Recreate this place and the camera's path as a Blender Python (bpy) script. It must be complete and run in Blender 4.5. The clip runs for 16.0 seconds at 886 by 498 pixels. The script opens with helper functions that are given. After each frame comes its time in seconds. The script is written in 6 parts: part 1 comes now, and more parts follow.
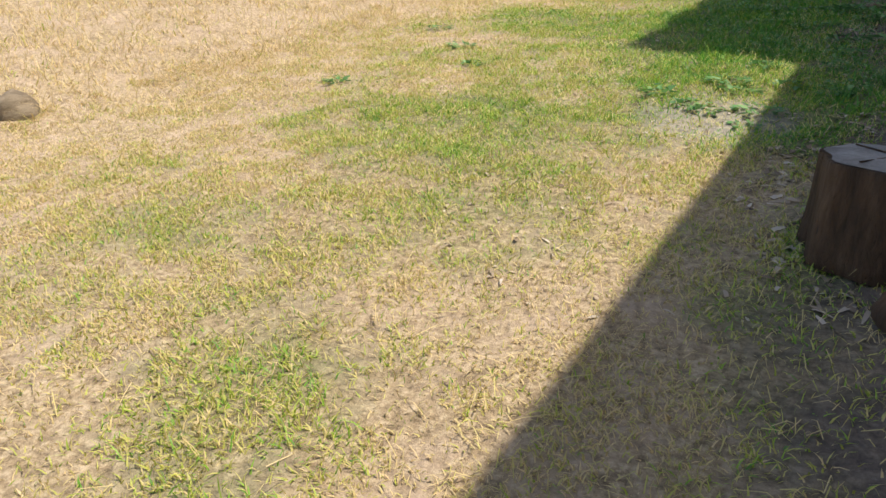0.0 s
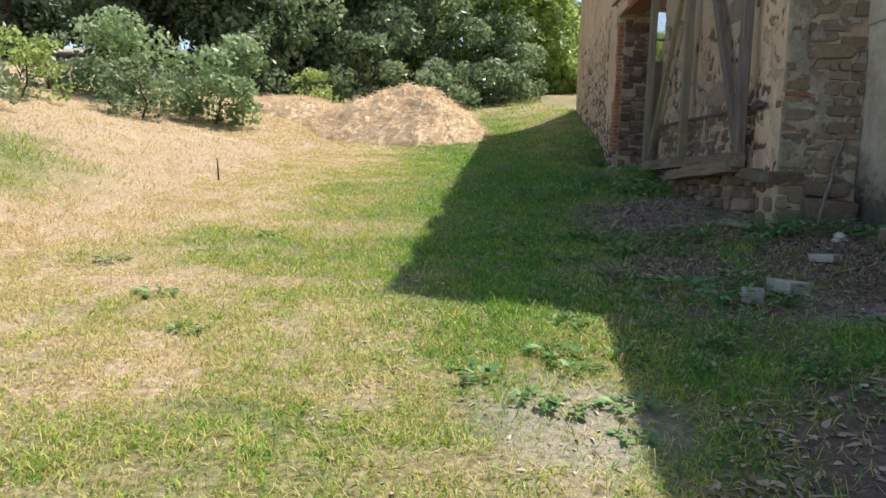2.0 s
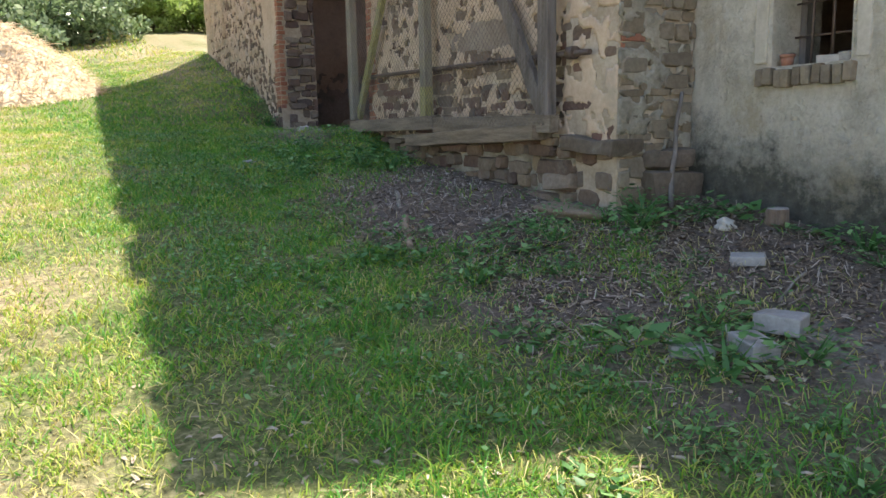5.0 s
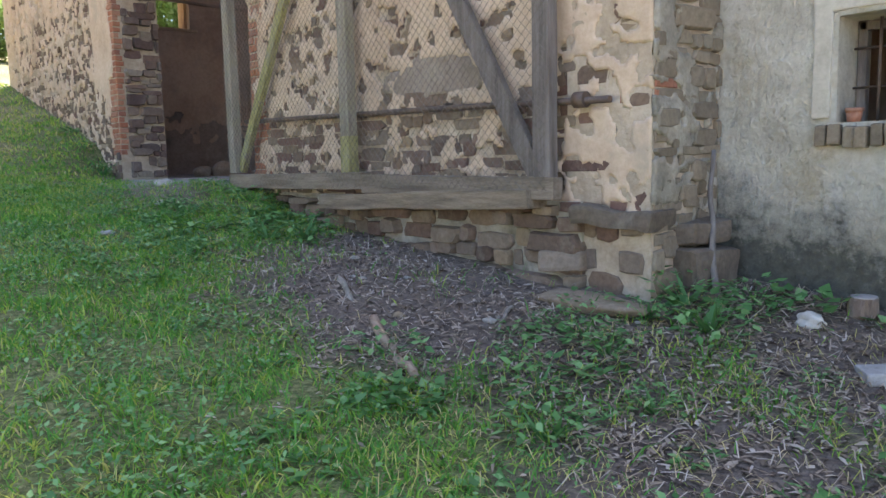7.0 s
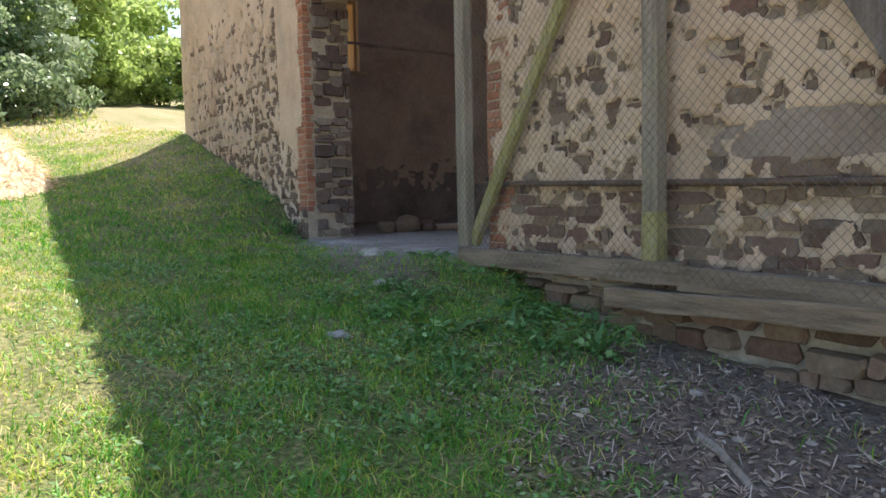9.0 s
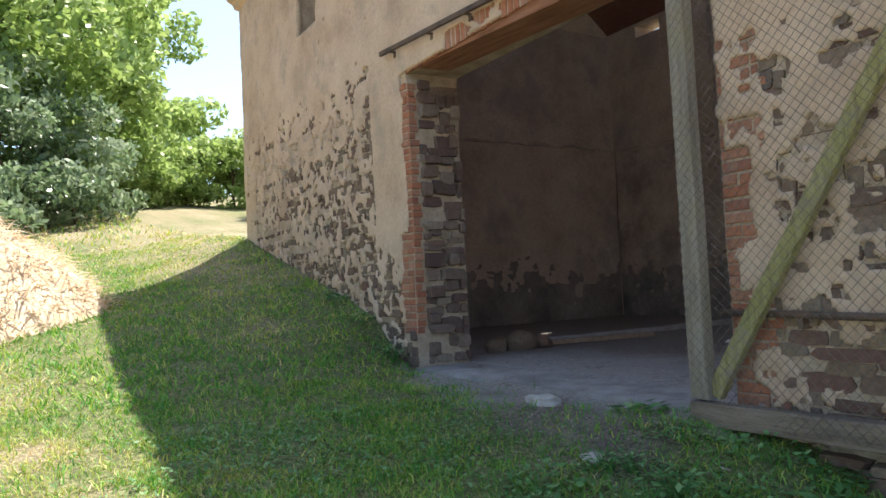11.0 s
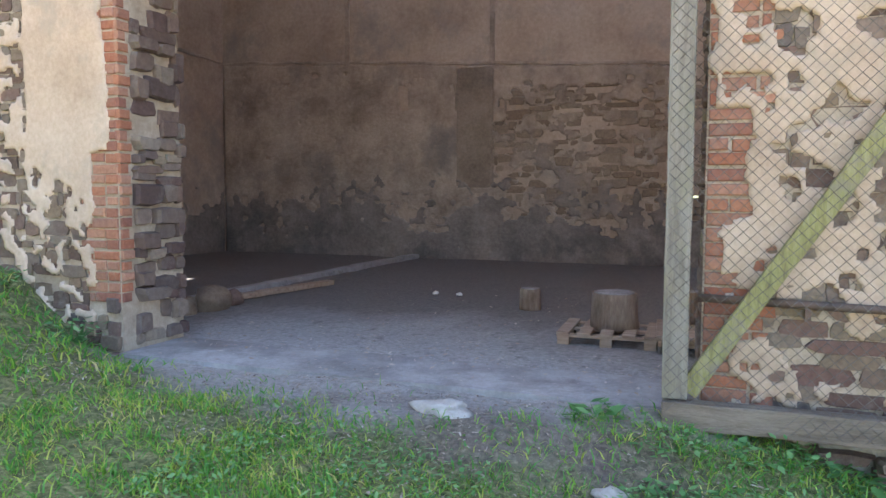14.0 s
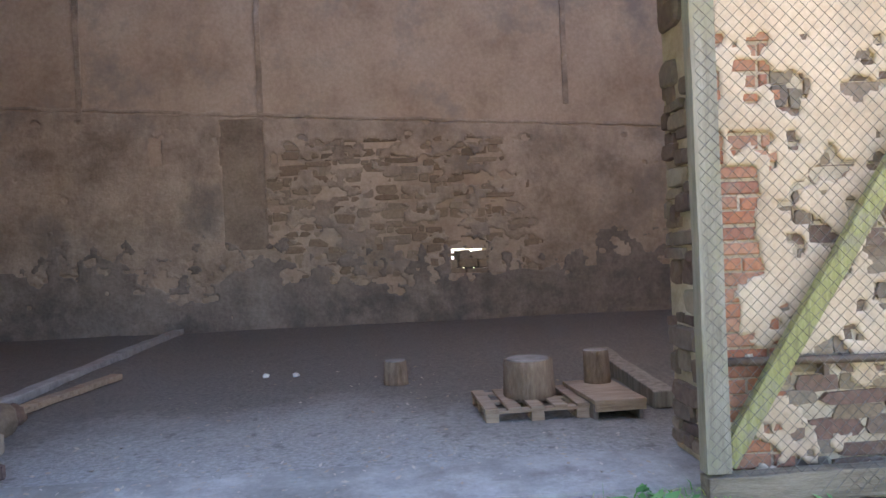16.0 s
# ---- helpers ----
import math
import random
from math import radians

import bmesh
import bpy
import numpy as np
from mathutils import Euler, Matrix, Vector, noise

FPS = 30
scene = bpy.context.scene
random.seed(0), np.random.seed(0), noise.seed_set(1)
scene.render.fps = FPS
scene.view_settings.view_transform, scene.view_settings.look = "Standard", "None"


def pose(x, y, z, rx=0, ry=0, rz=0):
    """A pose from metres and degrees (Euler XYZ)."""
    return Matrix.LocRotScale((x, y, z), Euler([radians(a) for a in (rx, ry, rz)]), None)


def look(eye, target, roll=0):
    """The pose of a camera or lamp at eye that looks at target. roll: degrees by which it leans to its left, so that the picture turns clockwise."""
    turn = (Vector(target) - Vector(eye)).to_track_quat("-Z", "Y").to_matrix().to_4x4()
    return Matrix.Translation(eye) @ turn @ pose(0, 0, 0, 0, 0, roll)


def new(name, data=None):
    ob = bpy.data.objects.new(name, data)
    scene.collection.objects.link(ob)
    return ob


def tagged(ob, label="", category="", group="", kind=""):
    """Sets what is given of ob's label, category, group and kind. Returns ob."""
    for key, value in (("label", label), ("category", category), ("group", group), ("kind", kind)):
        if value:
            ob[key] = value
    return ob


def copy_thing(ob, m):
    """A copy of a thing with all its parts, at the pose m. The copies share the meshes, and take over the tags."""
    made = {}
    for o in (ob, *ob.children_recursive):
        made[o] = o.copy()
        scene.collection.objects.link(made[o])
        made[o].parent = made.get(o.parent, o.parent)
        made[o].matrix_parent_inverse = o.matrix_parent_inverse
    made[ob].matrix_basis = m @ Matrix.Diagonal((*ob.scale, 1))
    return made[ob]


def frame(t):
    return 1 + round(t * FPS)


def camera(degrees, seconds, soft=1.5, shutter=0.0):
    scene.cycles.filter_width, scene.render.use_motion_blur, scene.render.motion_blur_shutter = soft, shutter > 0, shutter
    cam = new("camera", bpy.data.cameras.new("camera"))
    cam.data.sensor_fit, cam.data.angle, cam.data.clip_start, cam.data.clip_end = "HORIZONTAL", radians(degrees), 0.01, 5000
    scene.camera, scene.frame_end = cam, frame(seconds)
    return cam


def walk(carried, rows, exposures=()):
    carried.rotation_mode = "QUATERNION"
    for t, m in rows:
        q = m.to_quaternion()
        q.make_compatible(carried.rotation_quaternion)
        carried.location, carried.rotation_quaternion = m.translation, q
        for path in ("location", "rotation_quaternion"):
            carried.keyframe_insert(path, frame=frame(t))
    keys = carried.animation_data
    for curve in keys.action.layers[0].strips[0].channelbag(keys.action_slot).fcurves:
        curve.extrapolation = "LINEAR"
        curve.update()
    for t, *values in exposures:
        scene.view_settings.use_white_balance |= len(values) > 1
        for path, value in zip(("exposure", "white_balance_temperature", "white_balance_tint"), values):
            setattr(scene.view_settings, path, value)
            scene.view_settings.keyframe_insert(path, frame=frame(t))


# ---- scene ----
cam = camera(62.1, 16.0)
METRES, EYE, TILT, LEAN, TURN = 16.0, 1.5, 0.0, 0.0, 29.3
ROWS = [
    (0.0, 0.0, 0.0, 0.0, 0.08, -19.58, -0.22),
    (0.5, -0.0095, 0.0329, 0.0037, -7.06, -17.74, 0.0),
    (1.0, -0.0155, 0.0681, 0.007, -14.38, -14.72, -2.82),
    (1.5, -0.0233, 0.0994, 0.0128, -20.36, -11.27, -3.51),
    (2.0, -0.0222, 0.133, 0.018, -26.85, -5.19, -2.21),
    (2.5, -0.0226, 0.1659, 0.0225, -37.38, -2.58, -1.89),
    (3.0, -0.018, 0.1917, 0.0245, -36.77, -3.74, 0.22),
    (3.5, -0.0103, 0.2221, 0.0284, -40.48, -6.42, 0.4),
    (4.0, -0.0048, 0.2547, 0.0306, -44.36, -9.13, 0.72),
    (4.5, 0.0073, 0.2878, 0.0356, -46.93, -9.73, 1.07),
    (5.0, 0.0198, 0.3167, 0.0389, -57.54, -9.38, 1.22),
    (7.5, 0.0898, 0.4444, 0.057, -71.81, -6.44, 1.44),
    (8.0, 0.1054, 0.4707, 0.0634, -67.71, -3.66, 1.73),
    (8.5, 0.1239, 0.4979, 0.0667, -64.07, -1.81, 0.97),
    (9.0, 0.1376, 0.526, 0.0726, -62.18, -4.07, 1.27),
    (9.5, 0.1532, 0.5546, 0.0767, -57.34, -3.38, 2.54),
    (12.0, 0.2117, 0.7025, 0.1044, -72.67, 8.4, -0.1),
    (12.5, 0.2198, 0.7322, 0.1069, -86.21, 5.94, -1.73),
    (13.0, 0.232, 0.7574, 0.1055, -89.65, 3.44, -1.44),
    (13.5, 0.2489, 0.7832, 0.1076, -93.87, -0.96, -0.64),
    (14.0, 0.2648, 0.8074, 0.1115, -98.91, -4.14, -0.22),
    (14.5, 0.2858, 0.8271, 0.114, -103.79, -3.68, 1.69),
    (15.0, 0.3035, 0.8518, 0.1163, -108.93, -3.15, 1.46),
    (15.5, 0.3233, 0.8713, 0.1182, -113.8, -1.31, 2.19),
    (16.0, 0.3427, 0.8857, 0.1196, -123.18, -0.47, 2.41),
]
EXPOSURES = [(0.0, 0.4, 7200, 10), (0.5, 0.2, 7100, 10), (1.0, 0.18, 7000, 10), (2.0, 0.52, 7000, 10), (2.5, 0.88, 7000, 10), (3.5, 0.92, 7000, 10), (4.0, 0.98, 7000, 10), (4.5, 1.1, 7000, 11), (5.0, 1.3, 7000, 12), (7.5, 2.12, 6600, 16), (8.0, 2.3, 6700, 16), (8.5, 1.3, 6800, 14), (9.0, 1.35, 6900, 13), (9.5, 1.15, 7000, 11), (12.0, 1.4, 6200, 13), (12.5, 2.05, 6100, 15), (13.0, 2.52, 6100, 15), (14.0, 2.52, 6400, 15), (15.0, 2.75, 6400, 15), (15.5, 2.85, 6400, 15), (16.0, 2.75, 6400, 15)]
walk(cam, [(t, pose(0, 0, EYE, TILT, LEAN, TURN) @ pose(METRES * x, METRES * y, METRES * z, 90 + pitch, roll, yaw)) for t, x, y, z, yaw, pitch, roll in ROWS],
     exposures=EXPOSURES)

# ---- world, sun, exposure ----
SUN_DIR = Vector((0.387, 0.24, 1.0)).normalized()
world = bpy.data.worlds.new("sky")
scene.world = world
world.use_nodes = True
wn = world.node_tree.nodes
sky = wn.new("ShaderNodeTexSky")
sky.sky_type = "NISHITA"
sky.sun_disc = False
sky.sun_elevation = math.asin(SUN_DIR.z)
sky.sun_rotation = math.atan2(SUN_DIR.x, SUN_DIR.y)
world.node_tree.links.new(sky.outputs[0], wn["Background"].inputs[0])
wn["Background"].inputs[1].default_value = 0.15
sun = new("sun", bpy.data.lights.new("sun", "SUN"))
sun.data.energy = 4.4
sun.data.angle = radians(0.53)
sun.data.color = (1.0, 0.95, 0.86)
sun.matrix_world = look(SUN_DIR * 40, (0, 0, 0))


# ---- materials ----
def material(name):
    m = bpy.data.materials.new(name)
    m.use_nodes = True
    return m, m.node_tree.nodes, m.node_tree.links, m.node_tree.nodes["Principled BSDF"]


def noise_node(n, l, scale, detail=6.0, rough=0.6, stretch=None, kind="Object"):
    co = n.new("ShaderNodeTexCoord")
    tex = n.new("ShaderNodeTexNoise")
    tex.inputs["Scale"].default_value = scale
    tex.inputs["Detail"].default_value = detail
    tex.inputs["Roughness"].default_value = rough
    if stretch:
        mp = n.new("ShaderNodeMapping")
        mp.inputs["Scale"].default_value = stretch
        l.new(co.outputs[kind], mp.inputs[0])
        l.new(mp.outputs[0], tex.inputs["Vector"])
    else:
        l.new(co.outputs[kind], tex.inputs["Vector"])
    return tex.outputs["Fac"]


def ramp(n, l, fac, stops):
    r = n.new("ShaderNodeValToRGB")
    e = r.color_ramp.elements
    while len(e) < len(stops):
        e.new(0.5)
    for el, (p, c) in zip(e, stops):
        el.position = p
        el.color = (*c, 1) if len(c) == 3 else c
    l.new(fac, r.inputs[0])
    return r.outputs[0]


def mix(n, l, fac, a, b, mode="MIX"):
    m = n.new("ShaderNodeMix")
    m.data_type = "RGBA"
    m.blend_type = mode
    for sock, v in ((m.inputs[0], fac), (m.inputs[6], a), (m.inputs[7], b)):
        if isinstance(v, (int, float)):
            sock.default_value = v
        elif isinstance(v, tuple):
            sock.default_value = (*v, 1)
        else:
            l.new(v, sock)
    return m.outputs[2]


def bump(n, l, p, height, strength, dist, prev=None):
    b = n.new("ShaderNodeBump")
    b.inputs["Strength"].default_value = strength
    b.inputs["Distance"].default_value = dist
    l.new(height, b.inputs["Height"])
    if prev:
        l.new(prev, b.inputs["Normal"])
    l.new(b.outputs[0], p.inputs["Normal"])
    return b.outputs[0]


def island_random(n, l):
    """A random number for each object and for each loose piece of a joined mesh."""
    a, b, s = n.new("ShaderNodeObjectInfo"), n.new("ShaderNodeNewGeometry"), n.new("ShaderNodeMath")
    l.new(a.outputs["Random"], s.inputs[0])
    l.new(b.outputs["Random Per Island"], s.inputs[1])
    f = n.new("ShaderNodeMath")
    f.operation = "FRACT"
    l.new(s.outputs[0], f.inputs[0])
    return f.outputs[0]


def two_scale(name, dark, mid, light, big, fine, rough=0.9, strength=0.5, dist=0.01, stretch=None, stain=None, stain_scale=0.7):
    m, n, l, p = material(name)
    c = ramp(n, l, noise_node(n, l, big, 5, 0.65, stretch), [(0.3, dark), (0.5, mid), (0.72, light)])
    g = noise_node(n, l, fine, 8, 0.7, stretch)
    c = mix(n, l, 0.35, c, ramp(n, l, g, [(0.35, (0.25, 0.25, 0.25)), (0.65, (0.8, 0.8, 0.8))]), "SOFT_LIGHT")
    if stain:
        c = mix(n, l, ramp(n, l, noise_node(n, l, stain_scale, 7, 0.7), [(0.52, (0, 0, 0)), (0.68, (1, 1, 1))]), c, stain)
    l.new(c, p.inputs["Base Color"])
    p.inputs["Roughness"].default_value = rough
    b = bump(n, l, p, noise_node(n, l, big * 3, 6, 0.6, stretch), strength, dist * 2)
    bump(n, l, p, g, strength, dist, b)
    return m


def varied(name, colours, fine=30.0, rough=0.9, strength=0.6, dist=0.008, stretch=None):
    """A material whose pieces each take their own tone out of a ramp."""
    m, n, l, p = material(name)
    k = len(colours) - 1
    c = ramp(n, l, island_random(n, l), [(i / k, col) for i, col in enumerate(colours)])
    g = noise_node(n, l, fine, 8, 0.7, stretch)
    c = mix(n, l, 0.55, c, ramp(n, l, g, [(0.3, (0.2, 0.2, 0.2)), (0.7, (0.82, 0.82, 0.8))]), "SOFT_LIGHT")
    c = mix(n, l, ramp(n, l, noise_node(n, l, fine * 0.2, 6, 0.7), [(0.55, (0, 0, 0)), (0.75, (0.6, 0.6, 0.6))]), c, (0.30, 0.27, 0.22))
    l.new(c, p.inputs["Base Color"])
    p.inputs["Roughness"].default_value = rough
    bump(n, l, p, g, strength, dist)
    return m


def leafy(name, colours, rough=0.55, transmit=0.35):
    """Thin leaves and blades: tones by the point attribute 'tone', some light let through."""
    m, n, l, p = material(name)
    at = n.new("ShaderNodeAttribute")
    at.attribute_name = "tone"
    k = len(colours) - 1
    c = ramp(n, l, at.outputs["Fac"], [(i / k, col) for i, col in enumerate(colours)])
    l.new(c, p.inputs["Base Color"])
    p.inputs["Roughness"].default_value = rough
    t = n.new("ShaderNodeBsdfTranslucent")
    l.new(c, t.inputs[0])
    mx = n.new("ShaderNodeMixShader")
    mx.inputs[0].default_value = transmit
    l.new(p.outputs[0], mx.inputs[1])
    l.new(t.outputs[0], mx.inputs[2])
    l.new(mx.outputs[0], n["Material Output"].inputs[0])
    return m


PLASTER = two_scale("barn_plaster", (0.41, 0.30, 0.21), (0.56, 0.435, 0.32), (0.645, 0.525, 0.405), 1.3, 24, 0.95, 0.5, 0.006, stain=(0.42, 0.35, 0.27), stain_scale=2.2)
HOUSE_PLASTER = two_scale("house_plaster", (0.45, 0.42, 0.34), (0.63, 0.59, 0.49), (0.78, 0.74, 0.65), 3.4, 26, 0.95, 1.0, 0.03, stain=(0.44, 0.375, 0.25), stain_scale=1.5)


def add_damp(m):
    """Damp, moss-dark stains that creep up from the foot of the wall in tongues."""
    n, l, p = m.node_tree.nodes, m.node_tree.links, m.node_tree.nodes["Principled BSDF"]
    old = p.inputs["Base Color"].links[0].from_socket
    co, sp = n.new("ShaderNodeTexCoord"), n.new("ShaderNodeSeparateXYZ")
    l.new(co.outputs["Object"], sp.inputs[0])
    up = n.new("ShaderNodeMath")
    up.operation = "MULTIPLY_ADD"
    l.new(sp.outputs["Y"], up.inputs[0])
    up.inputs[1].default_value = -0.16
    l.new(sp.outputs["Z"], up.inputs[2])
    s = n.new("ShaderNodeMath")
    s.operation = "MULTIPLY_ADD"
    l.new(noise_node(n, l, 3.4, 8, 0.75), s.inputs[0])
    s.inputs[1].default_value = -1.5
    l.new(up.outputs[0], s.inputs[2])
    t = n.new("ShaderNodeMapRange")
    l.new(s.outputs[0], t.inputs[0])
    t.inputs[1].default_value, t.inputs[2].default_value, t.inputs[3].default_value, t.inputs[4].default_value = -0.32, 0.08, 0.92, 0.0
    c = mix(n, l, t.outputs[0], old, ramp(n, l, noise_node(n, l, 16, 6, 0.7), [(0.35, (0.035, 0.04, 0.03)), (0.6, (0.09, 0.09, 0.07)), (0.75, (0.2, 0.19, 0.16))]))
    l.new(c, p.inputs["Base Color"])


add_damp(HOUSE_PLASTER)
BAND_PLASTER = two_scale("band_plaster", (0.36, 0.33, 0.27), (0.46, 0.43, 0.36), (0.52, 0.49, 0.42), 2.0, 30, 0.95, 0.4, 0.005)
MORTAR = two_scale("lime_mortar", (0.30, 0.24, 0.17), (0.43, 0.35, 0.26), (0.56, 0.48, 0.38), 3.0, 30, 0.95, 0.8, 0.012)
INNER = two_scale("inner_plaster", (0.36, 0.27, 0.205), (0.49, 0.385, 0.30), (0.58, 0.48, 0.385), 0.8, 14, 0.97, 0.5, 0.01, stain=(0.33, 0.285, 0.25), stain_scale=0.9)
INNER_LOW = two_scale("inner_low_plaster", (0.27, 0.215, 0.17), (0.43, 0.345, 0.275), (0.56, 0.47, 0.385), 1.7, 16, 0.97, 0.9, 0.02, stain=(0.25, 0.22, 0.20), stain_scale=0.7)
STRIP_PLASTER = two_scale("strip_plaster", (0.21, 0.165, 0.13), (0.30, 0.24, 0.19), (0.38, 0.305, 0.245), 2.0, 20, 0.97, 0.8, 0.015)
INNER_DARK = two_scale("inner_dark_plaster", (0.165, 0.145, 0.13), (0.26, 0.225, 0.20), (0.36, 0.31, 0.27), 1.6, 16, 0.95, 0.9, 0.02, stain=(0.13, 0.12, 0.115), stain_scale=1.1)
STONE = varied("rubble_stone", [(0.10, 0.065, 0.05), (0.21, 0.155, 0.11), (0.125, 0.075, 0.06), (0.27, 0.205, 0.135), (0.16, 0.125, 0.10), (0.17, 0.095, 0.075), (0.235, 0.185, 0.14), (0.115, 0.09, 0.078)], 26)
DARK_STONE = varied("dark_rubble", [(0.09, 0.07, 0.055), (0.15, 0.12, 0.09), (0.11, 0.085, 0.07), (0.19, 0.155, 0.12), (0.12, 0.11, 0.085)], 26)
SIDE_STONE = varied("side_rubble", [(0.15, 0.12, 0.085), (0.23, 0.185, 0.13), (0.17, 0.14, 0.105), (0.27, 0.22, 0.16), (0.19, 0.165, 0.125)], 22)
JAMB_STONE = varied("jamb_rubble", [(0.085, 0.055, 0.048), (0.19, 0.13, 0.10), (0.12, 0.075, 0.065), (0.16, 0.12, 0.10), (0.30, 0.245, 0.185), (0.11, 0.07, 0.06), (0.21, 0.155, 0.12), (0.10, 0.075, 0.065)], 20, 0.9, 0.9, 0.014)
INNER_STONE = varied("dusty_rubble", [(0.20, 0.15, 0.11), (0.30, 0.235, 0.175), (0.24, 0.175, 0.13), (0.36, 0.29, 0.22), (0.27, 0.22, 0.18)], 18)
GREY_MORTAR = two_scale("grey_mortar", (0.24, 0.22, 0.175), (0.36, 0.33, 0.27), (0.50, 0.47, 0.40), 3.5, 26, 0.95, 1.0, 0.016, stain=(0.17, 0.155, 0.115), stain_scale=3.0)
LOG_BARK = two_scale("pale_bark", (0.16, 0.11, 0.08), (0.27, 0.20, 0.15), (0.38, 0.30, 0.23), 9, 40, 0.95, 0.9, 0.02, (1, 1, 0.25))
BRICK = varied("old_brick", [(0.33, 0.125, 0.07), (0.40, 0.18, 0.105), (0.26, 0.11, 0.075), (0.43, 0.225, 0.145), (0.30, 0.15, 0.10)], 34, 0.9, 0.6, 0.006)
PALE_STONE = varied("pale_stone", [(0.42, 0.39, 0.34), (0.33, 0.31, 0.28), (0.5, 0.47, 0.42)], 22)
WEATHERED = two_scale("weathered_wood", (0.15, 0.13, 0.11), (0.27, 0.24, 0.20), (0.36, 0.33, 0.29), 2.0, 40, 0.85, 0.7, 0.004, (8, 8, 0.8))
CEMENT = two_scale("grey_cement", (0.22, 0.18, 0.145), (0.29, 0.24, 0.195), (0.35, 0.30, 0.25), 3.0, 34, 0.95, 0.7, 0.008)
GREEN_POST = two_scale("mossy_post", (0.17, 0.15, 0.12), (0.27, 0.245, 0.20), (0.36, 0.33, 0.28), 2.0, 40, 0.88, 0.7, 0.004, (8, 8, 0.8), stain=(0.285, 0.265, 0.175), stain_scale=2.6)
LICHEN_WOOD = two_scale("lichen_wood", (0.16, 0.14, 0.08), (0.31, 0.30, 0.12), (0.40, 0.37, 0.22), 4.0, 40, 0.9, 0.7, 0.004, (6, 6, 1.2), stain=(0.27, 0.24, 0.20), stain_scale=5.0)
DARK_WOOD = two_scale("dark_wood", (0.10, 0.085, 0.075), (0.17, 0.15, 0.135), (0.24, 0.215, 0.20), 2.5, 45, 0.85, 0.8, 0.004, (8, 8, 0.8))
RAIL_WOOD = two_scale("rail_wood", (0.13, 0.10, 0.075), (0.22, 0.18, 0.135), (0.30, 0.25, 0.20), 2.5, 40, 0.9, 0.8, 0.005, (8, 0.8, 8))
SILL_WOOD = two_scale("sill_wood", (0.13, 0.10, 0.07), (0.23, 0.18, 0.125), (0.32, 0.26, 0.19), 2.5, 40, 0.9, 0.8, 0.006, (8, 0.8, 8))
PALLET_WOOD = two_scale("pallet_wood", (0.22, 0.15, 0.10), (0.34, 0.25, 0.18), (0.42, 0.33, 0.25), 3, 40, 0.85, 0.5, 0.003, (8, 1, 8))
BARK = two_scale("bark", (0.05, 0.03, 0.02), (0.11, 0.065, 0.04), (0.19, 0.12, 0.08), 9, 40, 0.95, 1.0, 0.03, (1, 1, 0.25))
CUT_WOOD = two_scale("cut_wood", (0.17, 0.15, 0.14), (0.27, 0.25, 0.24), (0.36, 0.34, 0.33), 6, 50, 0.9, 0.6, 0.006)
BEAM = two_scale("lintel_beam", (0.17, 0.075, 0.04), (0.28, 0.13, 0.075), (0.36, 0.19, 0.12), 2.0, 30, 0.8, 0.5, 0.004, (8, 0.8, 8))
# orange that stands for sun on the far window's reveal
SUNLIT_REVEAL = two_scale("sunlit_reveal", (0.34, 0.19, 0.09), (0.48, 0.29, 0.15), (0.58, 0.38, 0.21), 2.5, 36, 0.8, 0.6, 0.004, (8, 8, 0.8))
RUST = two_scale("rusty_steel", (0.05, 0.035, 0.03), (0.10, 0.07, 0.055), (0.16, 0.10, 0.07), 6, 60, 0.6, 0.4, 0.002)
WIRE = two_scale("galvanised_wire", (0.09, 0.075, 0.06), (0.15, 0.13, 0.11), (0.22, 0.20, 0.18), 6, 60, 0.55, 0.2, 0.001)
FLOOR_DUST = two_scale("dusty_floor", (0.19, 0.18, 0.165), (0.31, 0.295, 0.275), (0.45, 0.43, 0.41), 1.6, 30, 0.95, 0.7, 0.015, stain=(0.22, 0.20, 0.18), stain_scale=1.8)


def earth_floor():
    m, n, l, p = material("earth_floor")
    fine, mid = noise_node(n, l, 28, 8, 0.75), noise_node(n, l, 2.4, 7, 0.7)
    earth = ramp(n, l, fine, [(0.32, (0.11, 0.10, 0.09)), (0.5, (0.19, 0.172, 0.154)), (0.7, (0.28, 0.25, 0.225))])
    door_pale = ramp(n, l, fine, [(0.3, (0.22, 0.21, 0.195)), (0.5, (0.34, 0.325, 0.305)), (0.7, (0.47, 0.455, 0.435))])
    a = n.new("ShaderNodeAttribute")
    a.attribute_name = "door_pale"
    q = n.new("ShaderNodeMath")
    q.operation = "MULTIPLY_ADD"
    l.new(mid, q.inputs[0])
    q.inputs[1].default_value = 0.9
    l.new(a.outputs["Fac"], q.inputs[2])
    t = n.new("ShaderNodeMapRange")
    l.new(q.outputs[0], t.inputs[0])
    t.inputs[1].default_value, t.inputs[2].default_value = 0.55, 1.3
    c = mix(n, l, t.outputs[0], earth, door_pale)
    c = mix(n, l, ramp(n, l, noise_node(n, l, 9, 6, 0.7), [(0.56, (0, 0, 0)), (0.66, (0.7, 0.7, 0.7))]), c, (0.15, 0.14, 0.125))
    l.new(c, p.inputs["Base Color"])
    p.inputs["Roughness"].default_value = 0.97
    b = bump(n, l, p, mid, 0.5, 0.03)
    bump(n, l, p, fine, 0.9, 0.02, b)
    return m


